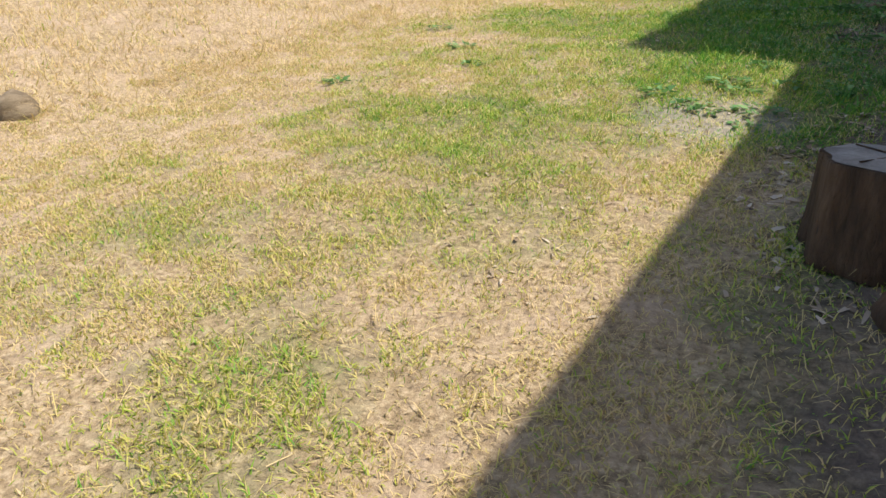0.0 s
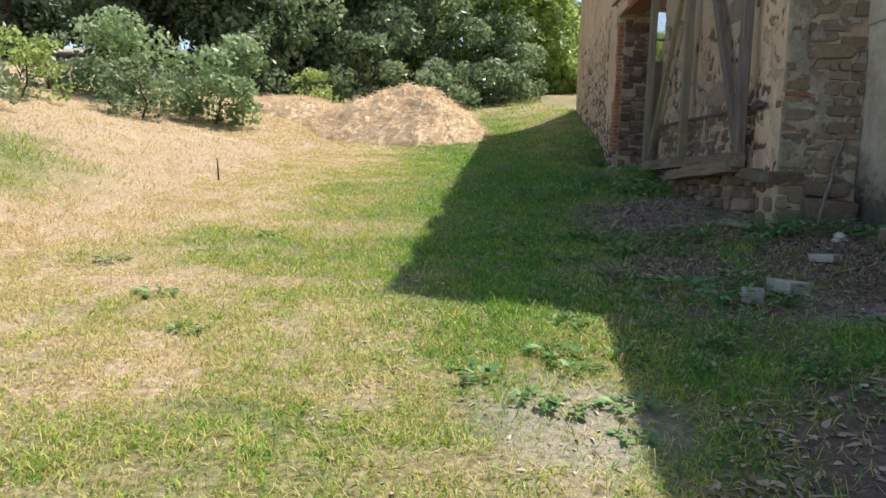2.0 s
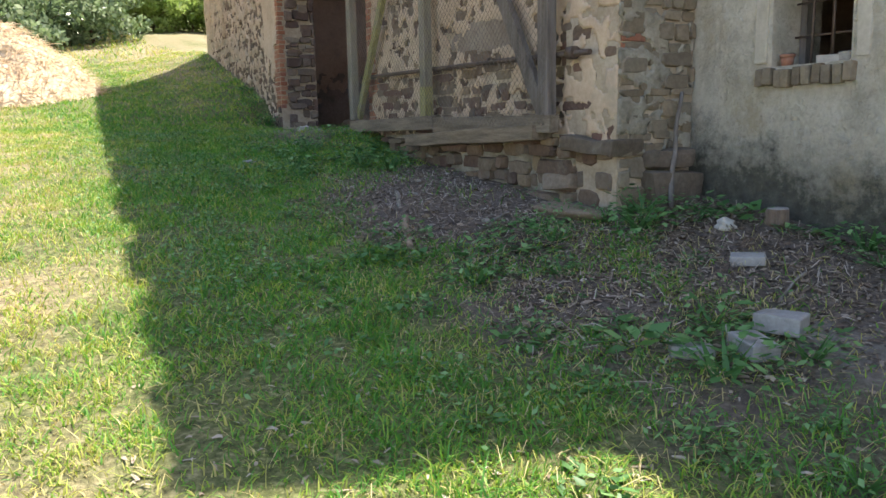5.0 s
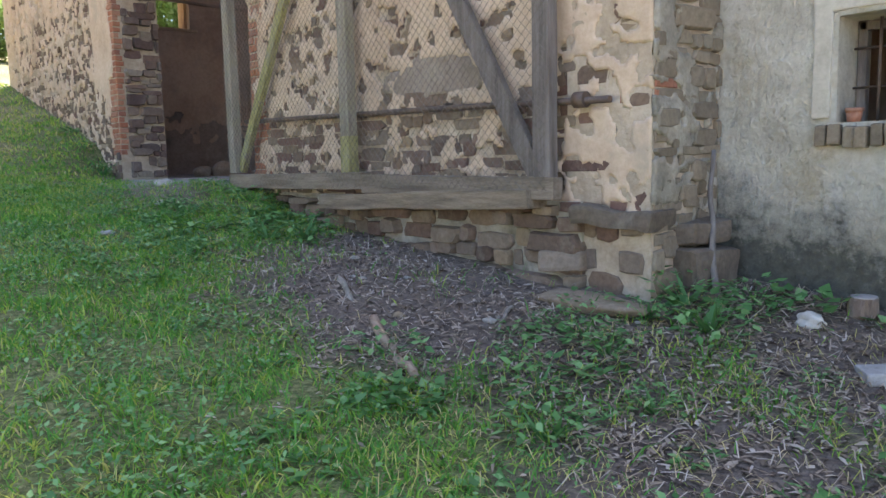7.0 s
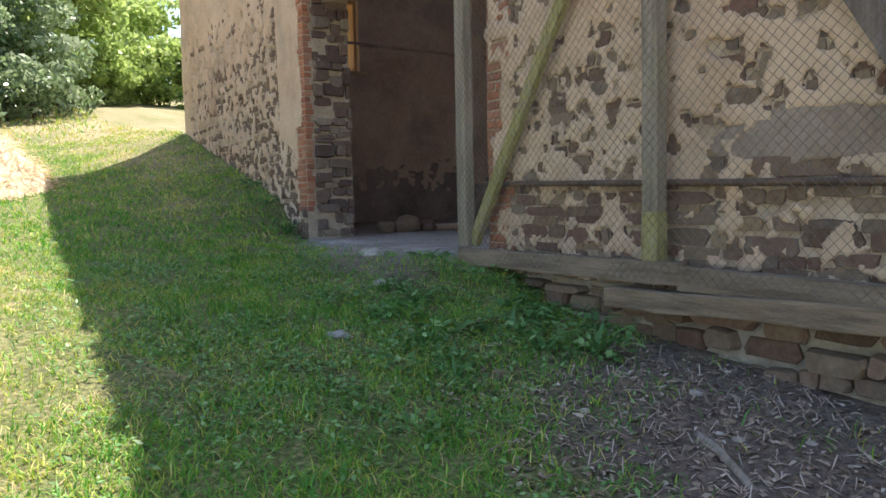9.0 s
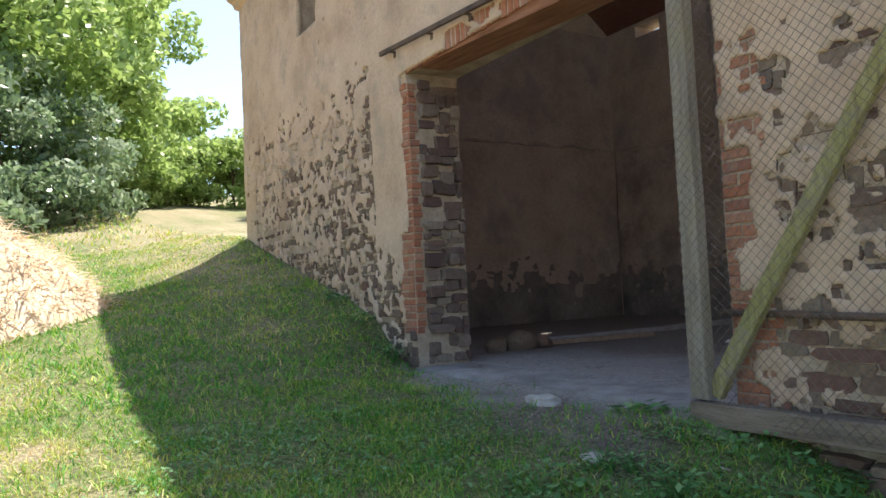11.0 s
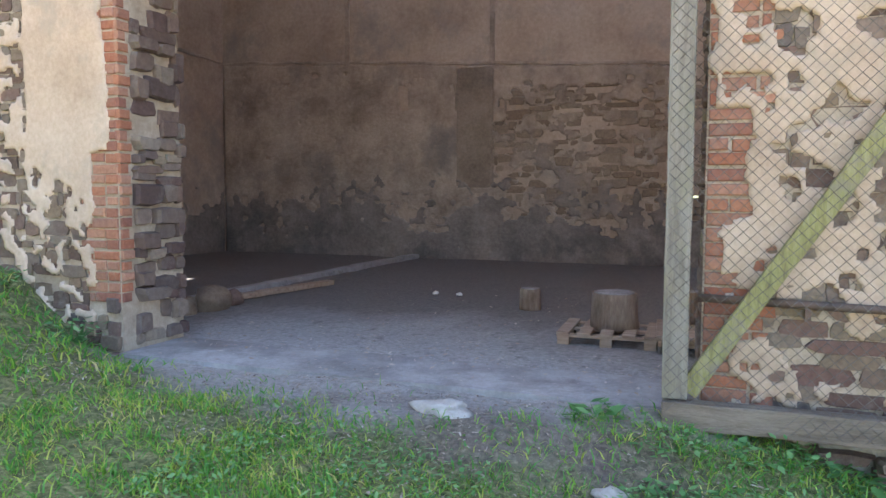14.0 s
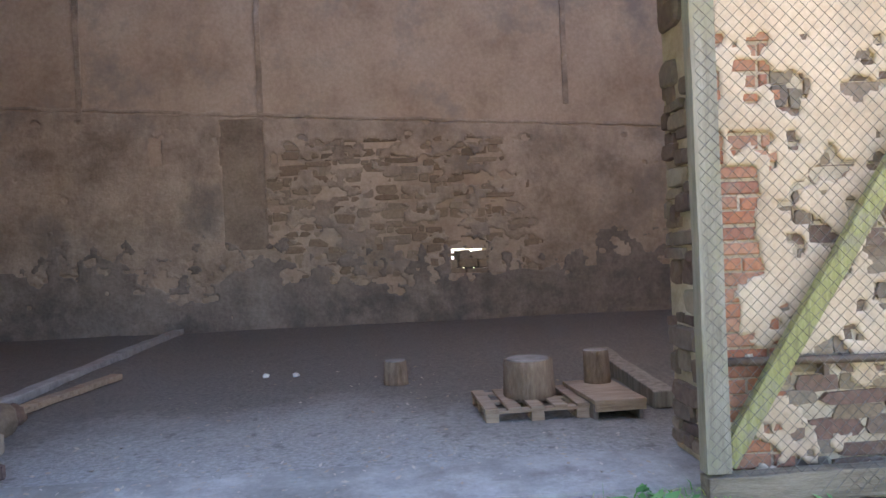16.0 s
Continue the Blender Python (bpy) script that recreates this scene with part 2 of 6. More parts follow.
FLOOR_EARTH = earth_floor()
CONCRETE = two_scale("concrete", (0.24, 0.23, 0.22), (0.34, 0.33, 0.32), (0.42, 0.41, 0.40), 5, 50, 0.9, 0.5, 0.004)
TILE = varied("roof_tile", [(0.24, 0.10, 0.07), (0.30, 0.13, 0.09), (0.20, 0.09, 0.07)], 20)
BLUE = two_scale("blue_plastic", (0.015, 0.10, 0.42), (0.02, 0.16, 0.60), (0.05, 0.25, 0.72), 5, 40, 0.35, 0.4, 0.01)
WHITE = two_scale("plain_white", (0.66, 0.66, 0.65), (0.78, 0.78, 0.77), (0.84, 0.84, 0.83), 8, 50, 0.7, 0.3, 0.003)
STRAW = two_scale("straw_heap", (0.52, 0.40, 0.27), (0.70, 0.57, 0.41), (0.80, 0.68, 0.52), 2.4, 45, 0.95, 0.5, 0.015, (1, 2.5, 3), stain=(0.55, 0.44, 0.31), stain_scale=2.5)
HAY = leafy("hay_strands", [(0.56, 0.43, 0.30), (0.70, 0.56, 0.40), (0.80, 0.68, 0.52)], 0.8, 0.3)
LEAF_PALE = leafy("elder_leaves", [(0.14, 0.24, 0.10), (0.27, 0.39, 0.19), (0.46, 0.57, 0.36)], 0.45, 0.4)
GRASS = leafy("grass_blades", [(0.70, 0.55, 0.31), (0.62, 0.53, 0.22), (0.50, 0.53, 0.10), (0.25, 0.47, 0.05), (0.095, 0.31, 0.045)], 0.55, 0.3)
# the pale ends of these ramps hold the light on the upper leaves
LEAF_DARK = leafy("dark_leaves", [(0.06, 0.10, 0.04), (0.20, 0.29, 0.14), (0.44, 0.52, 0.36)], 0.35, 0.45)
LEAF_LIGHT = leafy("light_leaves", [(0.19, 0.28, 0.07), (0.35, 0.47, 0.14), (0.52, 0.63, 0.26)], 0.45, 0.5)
LEAF_WEED = leafy("weed_leaves", [(0.06, 0.17, 0.05), (0.13, 0.31, 0.09), (0.25, 0.44, 0.17)], 0.5, 0.3)
CHIP = leafy("litter", [(0.10, 0.07, 0.055), (0.24, 0.18, 0.13), (0.40, 0.32, 0.25), (0.56, 0.49, 0.42)], 0.9, 0.05)


def ground_material():
    m, n, l, p = material("ground_soil")
    fine = noise_node(n, l, 26, 8, 0.75)
    mid = noise_node(n, l, 3.2, 7, 0.7)
    big = noise_node(n, l, 0.45, 5, 0.6)
    dry = ramp(n, l, fine, [(0.34, (0.14, 0.10, 0.06)), (0.5, (0.38, 0.285, 0.18)), (0.66, (0.62, 0.50, 0.35))])
    dry = mix(n, l, ramp(n, l, mid, [(0.46, (0, 0, 0)), (0.66, (0.75, 0.75, 0.75))]), dry, (0.50, 0.385, 0.30))
    green = ramp(n, l, fine, [(0.34, (0.04, 0.048, 0.018)), (0.5, (0.135, 0.155, 0.052)), (0.68, (0.37, 0.35, 0.17))])
    earth = ramp(n, l, fine, [(0.3, (0.06, 0.046, 0.039)), (0.5, (0.15, 0.116, 0.094)), (0.72, (0.28, 0.226, 0.186))])
    sand = ramp(n, l, fine, [(0.3, (0.20, 0.18, 0.155)), (0.5, (0.34, 0.315, 0.285)), (0.7, (0.46, 0.43, 0.395))])

    def attr(name):
        a = n.new("ShaderNodeAttribute")
        a.attribute_name = name
        return a.outputs["Fac"]

    def broken(f, soft):
        s = n.new("ShaderNodeMath")
        s.operation = "MULTIPLY_ADD"
        l.new(mid, s.inputs[0])
        s.inputs[1].default_value = soft
        l.new(f, s.inputs[2])
        t = n.new("ShaderNodeMapRange")
        l.new(s.outputs[0], t.inputs[0])
        t.inputs[1].default_value = 0.5 + soft * 0.5 - 0.25
        t.inputs[2].default_value = 0.5 + soft * 0.5 + 0.25
        return t.outputs[0]

    c = mix(n, l, broken(attr("green"), 0.9), dry, green)
    c = mix(n, l, broken(attr("sand"), 0.5), c, sand)
    c = mix(n, l, broken(attr("dirt_shade"), 0.7), c, earth)
    c = mix(n, l, 0.3, c, ramp(n, l, big, [(0.35, (0.35, 0.35, 0.35)), (0.65, (0.65, 0.65, 0.65))]), "SOFT_LIGHT")
    l.new(c, p.inputs["Base Color"])
    p.inputs["Roughness"].default_value = 0.97
    b = bump(n, l, p, mid, 0.6, 0.05)
    bump(n, l, p, fine, 0.8, 0.02, b)
    return m


SOIL = ground_material()

# ---- building helpers ----
rng = np.random.default_rng(7)


def mesh_from(name, verts, faces, mat, smooth=False):
    me = bpy.data.meshes.new(name)
    me.from_pydata([tuple(v) for v in verts], [], [tuple(f) for f in faces])
    me.materials.append(mat)
    if smooth:
        me.polygons.foreach_set("use_smooth", [True] * len(me.polygons))
    me.update()
    return me


def tris_mesh(name, verts, faces, mat, tone=None):
    """A large mesh out of arrays; faces is an (n, 3) or (n, 4) array; tone: a value for each vertex."""
    verts, faces = np.asarray(verts, np.float32), np.asarray(faces, np.int32)
    me = bpy.data.meshes.new(name)
    k = faces.shape[1]
    me.vertices.add(len(verts))
    me.vertices.foreach_set("co", verts.ravel())
    me.loops.add(faces.size)
    me.loops.foreach_set("vertex_index", faces.ravel())
    me.polygons.add(len(faces))
    me.polygons.foreach_set("loop_start", np.arange(0, faces.size, k, dtype=np.int32))
    me.polygons.foreach_set("loop_total", np.full(len(faces), k, np.int32))
    me.materials.append(mat)
    if tone is not None:
        me.attributes.new("tone", "FLOAT", "POINT").data.foreach_set("value", np.asarray(tone, np.float32))
    me.update(calc_edges=True)
    return me


def part(name, shape, mat, parent=None, label=""):
    """Links a bmesh or a mesh as one object under a thing or a part."""
    if isinstance(shape, bmesh.types.BMesh):
        me = bpy.data.meshes.new(name)
        bmesh.ops.recalc_face_normals(shape, faces=shape.faces)
        shape.to_mesh(me)
        shape.free()
        me.materials.append(mat)
    else:
        me = shape
    ob = new(name, me)
    if parent:
        ob.parent = parent
        if not parent.parent:
            ob.matrix_parent_inverse = parent.matrix_basis.inverted()
    return tagged(ob, label)


def empty(name, at, label, category, group="", rz=0.0):
    e = new(name)
    e.empty_display_size = 0.1
    e.matrix_basis = pose(*at, 0, 0, rz)
    return tagged(e, label, category, group)


def block(size, at=(0, 0, 0), rot=(0, 0, 0), bevel=0.006, rough=0.0, cuts=0, seed=0):
    """A bevelled block; rough: how far its corners wander, cuts: how often it is divided."""
    bm = bmesh.new()
    bmesh.ops.create_cube(bm, size=1.0, matrix=Matrix.Diagonal((*size, 1)))
    if cuts:
        long = max(range(3), key=lambda i: size[i])
        es = [e for e in bm.edges if abs((e.verts[0].co - e.verts[1].co)[long]) > size[long] * 0.9]
        bmesh.ops.subdivide_edges(bm, edges=es, cuts=cuts)
    if bevel:
        bmesh.ops.bevel(bm, geom=[e for e in bm.edges if len(e.link_faces) == 2 and e.calc_face_angle(0) > 0.5], offset=bevel, segments=2, affect="EDGES", profile=0.6)
    if rough:
        for v in bm.verts:
            v.co += noise.noise_vector(v.co * 3.0 + Vector((seed * 7.3, seed, 1.7))) * rough
    bm.transform(pose(*at, *rot))
    return bm


def rod(a, b, r0, r1=None, sides=8, segs=1, wander=0.0, seed=0):
    """A round rod from a to b."""
    a, b = Vector(a), Vector(b)
    r1 = r0 if r1 is None else r1
    q = (b - a).to_track_quat("Z", "Y")
    bm = bmesh.new()
    rings = []
    for i in range(segs + 1):
        f = i / segs
        c = a.lerp(b, f)
        if wander:
            c = c + noise.noise_vector(Vector((seed * 3.1, f * 3.0, 0.5))) * wander * (0.3 + f)
        r = r0 + (r1 - r0) * f
        rings.append([bm.verts.new(c + q @ Vector((math.cos(2 * math.pi * k / sides) * r, math.sin(2 * math.pi * k / sides) * r, 0))) for k in range(sides)])
    for u, v in zip(rings, rings[1:]):
        for k in range(sides):
            bm.faces.new((u[k], u[(k + 1) % sides], v[(k + 1) % sides], v[k])).smooth = True
    bm.faces.new(rings[0][::-1])
    bm.faces.new(rings[-1])
    return bm


def boulder(size, seed=0, rough=0.25, sub=3):
    bm = bmesh.new()
    bmesh.ops.create_icosphere(bm, subdivisions=sub, radius=0.5)
    for v in bm.verts:
        c = v.co.copy()
        v.co = c * (1 + rough * noise.noise(c * 3 + Vector((seed * 5.1, 2, 3))) + rough * 0.5 * noise.noise(c * 7 + Vector((seed, 9, 3))))
        v.co = Vector((v.co.x * size[0], v.co.y * size[1], max(v.co.z, -0.3) * size[2]))
    for f in bm.faces:
        f.smooth = True
    return bm


def merge(*bms):
    out = bmesh.new()
    for b in bms:
        me = bpy.data.meshes.new("tmp")
        b.to_mesh(me)
        b.free()
        out.from_mesh(me)
        bpy.data.meshes.remove(me)
    return out


def sstep(a, b, x):
    t = np.clip((x - a) / (b - a), 0, 1)
    return t * t * (3 - 2 * t)


# ---- the lie of the land ----
LATTICE = np.random.default_rng(3).random((256, 256))


def lattice_noise(u, z):
    i, j = np.floor(u).astype(int), np.floor(z).astype(int)
    fu, fz = u - i, z - j
    fu, fz = fu * fu * (3 - 2 * fu), fz * fz * (3 - 2 * fz)
    g = lambda a, b: LATTICE[a % 256, b % 256]
    return (g(i, j) * (1 - fu) + g(i + 1, j) * fu) * (1 - fz) + (g(i, j + 1) * (1 - fu) + g(i + 1, j + 1) * fu) * fz


def fbm(u, z, octaves=4):
    v, w, t = 0, 1.0, 0
    for k in range(octaves):
        v, t, w = v + w * lattice_noise(u * 2 ** k + 17.3 * k, z * 2 ** k + 5.1 * k), t + w, w * 0.55
    return v / t


BARN_X, BARN_Y0, BARN_Y1, BARN_T, BACK_X = 1.47, 8.75, 23.3, 0.66, 9.87
HOUSE_X = 2.2
DOOR_Y0, DOOR_Y1, DOOR_TOP, FLOOR_Z = 13.4, 17.32, 5.32, 2.15
PROFILE_Y = [-60, -20, 0, 2.6, 5.7, 8.6, 11.2, 13, 15.7, 17.2, 22, 30, 40, 60, 100, 400]
PROFILE_Z = [-6, -2.5, 0.03, 0.39, 0.82, 1.23, 1.57, 1.83, 2.14, 2.3, 3.06, 4.5, 6.3, 9.6, 15, 40]


def fold(x, y, scale, seed=0.0):
    """Cheap smooth unevenness on arrays."""
    a = np.sin(x * 1.7 * scale + 1.3 * np.sin(y * 1.1 * scale + seed) + seed)
    b = np.sin(y * 2.1 * scale + 1.7 * np.sin(x * 0.9 * scale - seed) + 2.0 * seed)
    c = np.sin((x + y) * 3.3 * scale + seed * 1.7) * np.sin((x - y) * 2.9 * scale - seed)
    return (a + b + c) / 3


def blob(x, y, cx, cy, rx, ry):
    return np.clip(1.4 - 1.4 * np.sqrt(((x - cx) / rx) ** 2 + ((y - cy) / ry) ** 2), 0, 1)


def ground_z(x, y, rough=True):
    x, y = np.asarray(x, float), np.asarray(y, float)
    z = np.interp(y, PROFILE_Y, PROFILE_Z)
    z = z + np.clip(x, 0, 2.2) * np.interp(y, [0, 6, 8.5, 13, 14], [0.1, 0.15, 0.16, 0.05, 0])
    z = z + np.clip((x + 1.2) / 2.6, 0, 1) ** 1.5 * np.interp(y, [17, 19, 23.3, 30], [0, 0.3, 0.72, 0.2])
    z = z + np.clip(-5 - x, 0, 8) * 0.2
    # the ground before the barn door is worn level with its floor
    door = np.clip(1.6 * blob(x, y, 1.75, 15.35, 1.3, 3.0) * 1.5, 0, 1) * (x < 1.8)
    z = z + (FLOOR_Z - 0.02 - z) * door
    if rough:
        z = z + 0.022 * fold(x, y, 1.1, 0.4) * (1 - 0.7 * door) + 0.012 * fold(x, y, 3.7, 2.1) + 0.026 * fold(x, y, 1.9, 0.7) * door * (x < 1.5)
    return z


def gz(x, y):
    return float(ground_z(x, y))


def green_mask(x, y):
    w = x + 2.2 * (fbm(x * 0.55 + 9, y * 0.55) - 0.5) + 1.0 * (fbm(x * 1.9, y * 1.9 + 31) - 0.5)
    g = sstep(-5.2, -1.3, w) * (0.42 + 0.58 * sstep(3.0, 7.5, y + 0.4 * w))
    g = np.maximum(g * 0.85, 0.85 * sstep(-0.9, 0.1, w))
    g = np.maximum(g, 0.52 * blob(w, y + 2.5 * (fbm(x * 1.1, y * 1.1 + 70) - 0.5), -2.4, 4.3, 1.9, 2.1))
    g = np.maximum(g, 0.8 * blob(x, y, -7.5, 10, 2.5, 3))
    g = np.maximum(g, 0.97 * sstep(-2.9, -1.3, w) * sstep(5.5, 8.5, y))
    g = g - 0.4 * sstep(22, 29, y) - 0.26 * sstep(17.2, 18.6, y) * sstep(-0.9, 0.5, w) * sstep(30, 24, y)
    g = g - 0.35 * blob(w, y, 0.2, 2.2, 1.3, 2.0) + 0.25 * blob(x, y, -0.7, 8.6, 1.6, 4.5)
    return np.clip(g + 0.75 * (fbm(x * 1.3 + 3, y * 1.3 + 8, 5) - 0.5), 0, 1)


def dirt_shade_mask(x, y):
    w = 0.9 * (fbm(x * 2.2, y * 2.2, 4) - 0.5)
    # bare earth; the blob at (0.55, 2.1) also darkens the soil as house shade
    d = np.maximum.reduce([1.3 * blob(x, y, 0.55, 4.2, 1.0, 1.6), 1.5 * blob(x, y, 1.0, 9.8, 1.55, 2.6), 1.4 * blob(x, y, 1.7, 7.6, 1.2, 1.5), 0.95 * blob(x, y, 0.25, 7.7, 1.0, 1.0), 0.5 * blob(x, y, 0.45, 6.4, 1.3, 2.3), 0.5 * blob(x, y, 0.85, 14.6, 0.75, 2.0), 0.95 * blob(x, y, 0.55, 2.1, 1.15, 2.3), 1.2 * sstep(1.3, 2.0, x) * (y < 8.7)])
    return np.clip(d + w * (d > 0.02), 0, 1)


def sand_mask(x, y):
    return np.clip(np.maximum(1.3 * blob(x, y, 1.2, 6.5, 0.75, 0.6), 0.6 * blob(x, y, -0.8, 5.0, 0.9, 1.1)) + np.maximum(1.7 * blob(x, y, 1.75, 15.3, 1.35, 2.5), 0) + 0.3 * fold(x, y, 2.7, 0.9) * (x > 0.2), 0, 1)


def build_ground():
    def axis(lo, a, b, hi, step):
        left = a - np.geomspace(step, a - lo, 26)[::-1]
        right = b + np.geomspace(step, hi - b, 26)
        return np.concatenate([left, np.arange(a, b + 1e-6, step), right])
    xs, ys = axis(-600, -9, 3.0, 600, 0.12), axis(-400, -2, 26, 700, 0.12)
    X, Y = np.meshgrid(xs, ys)
    Z = ground_z(X, Y)
    inside = (X > BARN_X + 0.3) & (X < BACK_X + 0.4) & (Y > BARN_Y0 + 0.3) & (Y < BARN_Y1 - 0.2)
    Z = np.where(inside, np.minimum(Z, FLOOR_Z - 0.25), Z)
    nx, ny = len(xs), len(ys)
    idx = np.arange(nx * ny).reshape(ny, nx)
    f = np.stack([idx[:-1, :-1], idx[:-1, 1:], idx[1:, 1:], idx[1:, :-1]], -1).reshape(-1, 4)
    me = tris_mesh("ground", np.stack([X, Y, Z], -1).reshape(-1, 3), f, SOIL)
    for name, fn in (("green", green_mask), ("dirt_shade", dirt_shade_mask), ("sand", sand_mask)):
        me.attributes.new(name, "FLOAT", "POINT").data.foreach_set("value", fn(X, Y).astype(np.float32).ravel())
    me.polygons.foreach_set("use_smooth", [True] * len(me.polygons))
    return tagged(new("ground", me), "sloping ground of dry yellow grass, green turf and bare earth", "ground", kind="structure")


build_ground()


# ---- walls ----
def wall_bumps(u, z):
    return 0.014 * fold(u, z, 1.3, 0.7) + 0.006 * fold(u, z, 4.1, 1.9)


def wall_mesh(name, mat, along, front, back, u0, u1, z0, z1, holes=(), grid=0.3, uneven=True):
    """A thick wall with openings through it. along: 'x' or 'y', the way it runs; front and back: its two faces."""
    def cuts(lo, hi, marks):
        c = sorted({lo, hi, *[m for m in marks if lo < m < hi]})
        out = []
        for a, b in zip(c, c[1:]):
            k = max(1, round((b - a) / grid))
            out += [a + (b - a) * i / k for i in range(k)]
        return out + [hi]
    us = cuts(u0, u1, [h[0] for h in holes] + [h[1] for h in holes])
    zs = cuts(z0, z1, [h[2] for h in holes] + [h[3] for h in holes])
    solid = {}
    for i in range(len(us) - 1):
        for j in range(len(zs) - 1):
            u, z = (us[i] + us[i + 1]) / 2, (zs[j] + zs[j + 1]) / 2
            solid[i, j] = not any(h[0] < u < h[1] and h[2] < z < h[3] for h in holes)
    verts, index, faces = [], {}, []

    def vert(i, j, side):
        if (i, j, side) not in index:
            u, z = us[i], zs[j]
            d = front if side == 0 else back
            if uneven:
                d += float(wall_bumps(u, z)) * (1 if side == 0 else -1)
            index[i, j, side] = len(verts)
            verts.append((d, u, z) if along == "y" else (u, d, z))
        return index[i, j, side]
    for (i, j), s in solid.items():
        if not s:
            continue
        a = [vert(i, j, 0), vert(i + 1, j, 0), vert(i + 1, j + 1, 0), vert(i, j + 1, 0)]
        b = [vert(i, j, 1), vert(i + 1, j, 1), vert(i + 1, j + 1, 1), vert(i, j + 1, 1)]
        faces += [a, b[::-1]]
        for (di, dj), (p, q) in {(0, -1): (0, 1), (1, 0): (1, 2), (0, 1): (2, 3), (-1, 0): (3, 0)}.items():
            if not solid.get((i + di, j + dj), False):
                faces.append([a[q], a[p], b[p], b[q]])
    me = mesh_from(name, verts, faces, mat)
    bm = bmesh.new()
    bm.from_mesh(me)
    bmesh.ops.recalc_face_normals(bm, faces=bm.faces)
    bm.to_mesh(me)
    bm.free()
    return new(name, me)


UPPER_WIN = (14.75, 15.83, 5.78, 7.3)
SMALL_WIN = (19.76, 20.46, 6.7, 8.05)
barn_wall = tagged(wall_mesh("wall_barn_front", MORTAR, "y", BARN_X + 0.014, BARN_X + BARN_T, BARN_Y0, BARN_Y1, 0.6, 8.6,
                             [(DOOR_Y0, DOOR_Y1, FLOOR_Z - 0.2, DOOR_TOP), UPPER_WIN, SMALL_WIN]), "barn wall of rubble stone under flaking beige plaster", "wall", kind="structure")
barn_side = tagged(wall_mesh("wall_barn_side", MORTAR, "x", BARN_Y0, BARN_Y0 + 0.6, BARN_X + 0.004, 11.2, 0.6, 8.6), "dark rubble stone side wall of the barn", "wall", kind="structure")
FAR_WIN = (3.45, 5.0, 5.32, 6.85)
TOP_GAP = (21.15, 21.85, 8.28, 8.55)
HATCH = (13.52, 14.10, 2.91, 3.31)
tagged(wall_mesh("wall_barn_far", PLASTER, "x", BARN_Y1 + 0.004, BARN_Y1 - 0.56, BARN_X + 0.004, BACK_X + 0.6, 1.5, 8.6, [FAR_WIN]), "far gable wall of the barn", "wall", kind="structure")
far_coat = tagged(wall_mesh("wall_barn_far_inner", INNER, "x", BARN_Y1 - 0.565, BARN_Y1 - 0.6, BARN_X + BARN_T - 0.05, BACK_X - 0.001, 1.5, 8.55, [FAR_WIN]), "dusty brown plaster on the inside of the far gable", "wall", kind="structure")
barn_back = tagged(wall_mesh("wall_barn_back", INNER, "y", BACK_X, BACK_X + 0.6, BARN_Y0 + 0.1, BARN_Y1, 0.6, 8.6, [HATCH, TOP_GAP]), "dusty brown plaster back wall of the barn", "wall", kind="structure")
tagged(wall_mesh("wall_barn_partition_near", INNER, "x", 9.52, 9.36, BARN_X + BARN_T - 0.05, BACK_X - 0.001, 1.2, 8.55), "dusty brown plaster end wall inside the barn", "wall", kind="structure")
WIN = (7.47, 8.04, 2.48, 3.06)
house_wall = tagged(wall_mesh("wall_house", HOUSE_PLASTER, "y", HOUSE_X, HOUSE_X + 0.5, -9, BARN_Y0 - 0.004, -1.5, 6.9, [WIN, (5.9, 6.78, 1.0, 3.2)]), "grey roughcast house wall with damp stains at its foot", "wall", kind="structure")


def barn_floor():
    """Dark trodden earth, paler near the door."""
    xs, ys = np.linspace(2.1, BACK_X + 0.05, 110), np.linspace(9.4, 22.72, 170)
    X, Y = np.meshgrid(xs, ys)
    Z = FLOOR_Z + 0.012 * fold(X, Y, 1.3, 0.2) * sstep(2.1, 2.5, X) + 0.02 * (fbm(X * 2.5, Y * 2.5, 4) - 0.5) * sstep(2.1, 2.4, X)
    idx = np.arange(X.size).reshape(X.shape)
    f = np.stack([idx[:-1, :-1], idx[:-1, 1:], idx[1:, 1:], idx[1:, :-1]], -1).reshape(-1, 4)
    me = tris_mesh("floor_barn", np.stack([X, Y, Z], -1).reshape(-1, 3), f, FLOOR_EARTH)
    door_pale = sstep(5.0, 2.7, X + 0.5 * np.abs(Y - 15.6) + 1.6 * (fbm(X * 1.1, Y * 1.1, 4) - 0.5))
    me.attributes.new("door_pale", "FLOAT", "POINT").data.foreach_set("value", door_pale.astype(np.float32).ravel())
    me.polygons.foreach_set("use_smooth", [True] * len(me.polygons))
    return tagged(new("floor_barn", me), "dark earthen barn floor, paler near the door", "floor", kind="structure")


barn_floor()
tagged(part("floor_threshold", block((0.66, DOOR_Y1 - DOOR_Y0 - 0.004, 0.2), (1.769, (DOOR_Y0 + DOOR_Y1) / 2, FLOOR_Z - 0.1), bevel=0), FLOOR_DUST), "worn dusty threshold of the barn door", "floor", kind="structure")


def slab(name, pts, thick, mat, label):
    """A roof slope through four corners."""
    a = [Vector(p) for p in pts]
    nrm = (a[1] - a[0]).cross(a[3] - a[0]).normalized()
    nrm = nrm if nrm.z > 0 else -nrm
    v = a + [p + nrm * thick for p in a]
    return tagged(new(name, mesh_from(name, v, [(0, 1, 2, 3), (7, 6, 5, 4), (0, 4, 5, 1), (1, 5, 6, 2), (2, 6, 7, 3), (3, 7, 4, 0)], mat)), label, "roof", kind="structure")


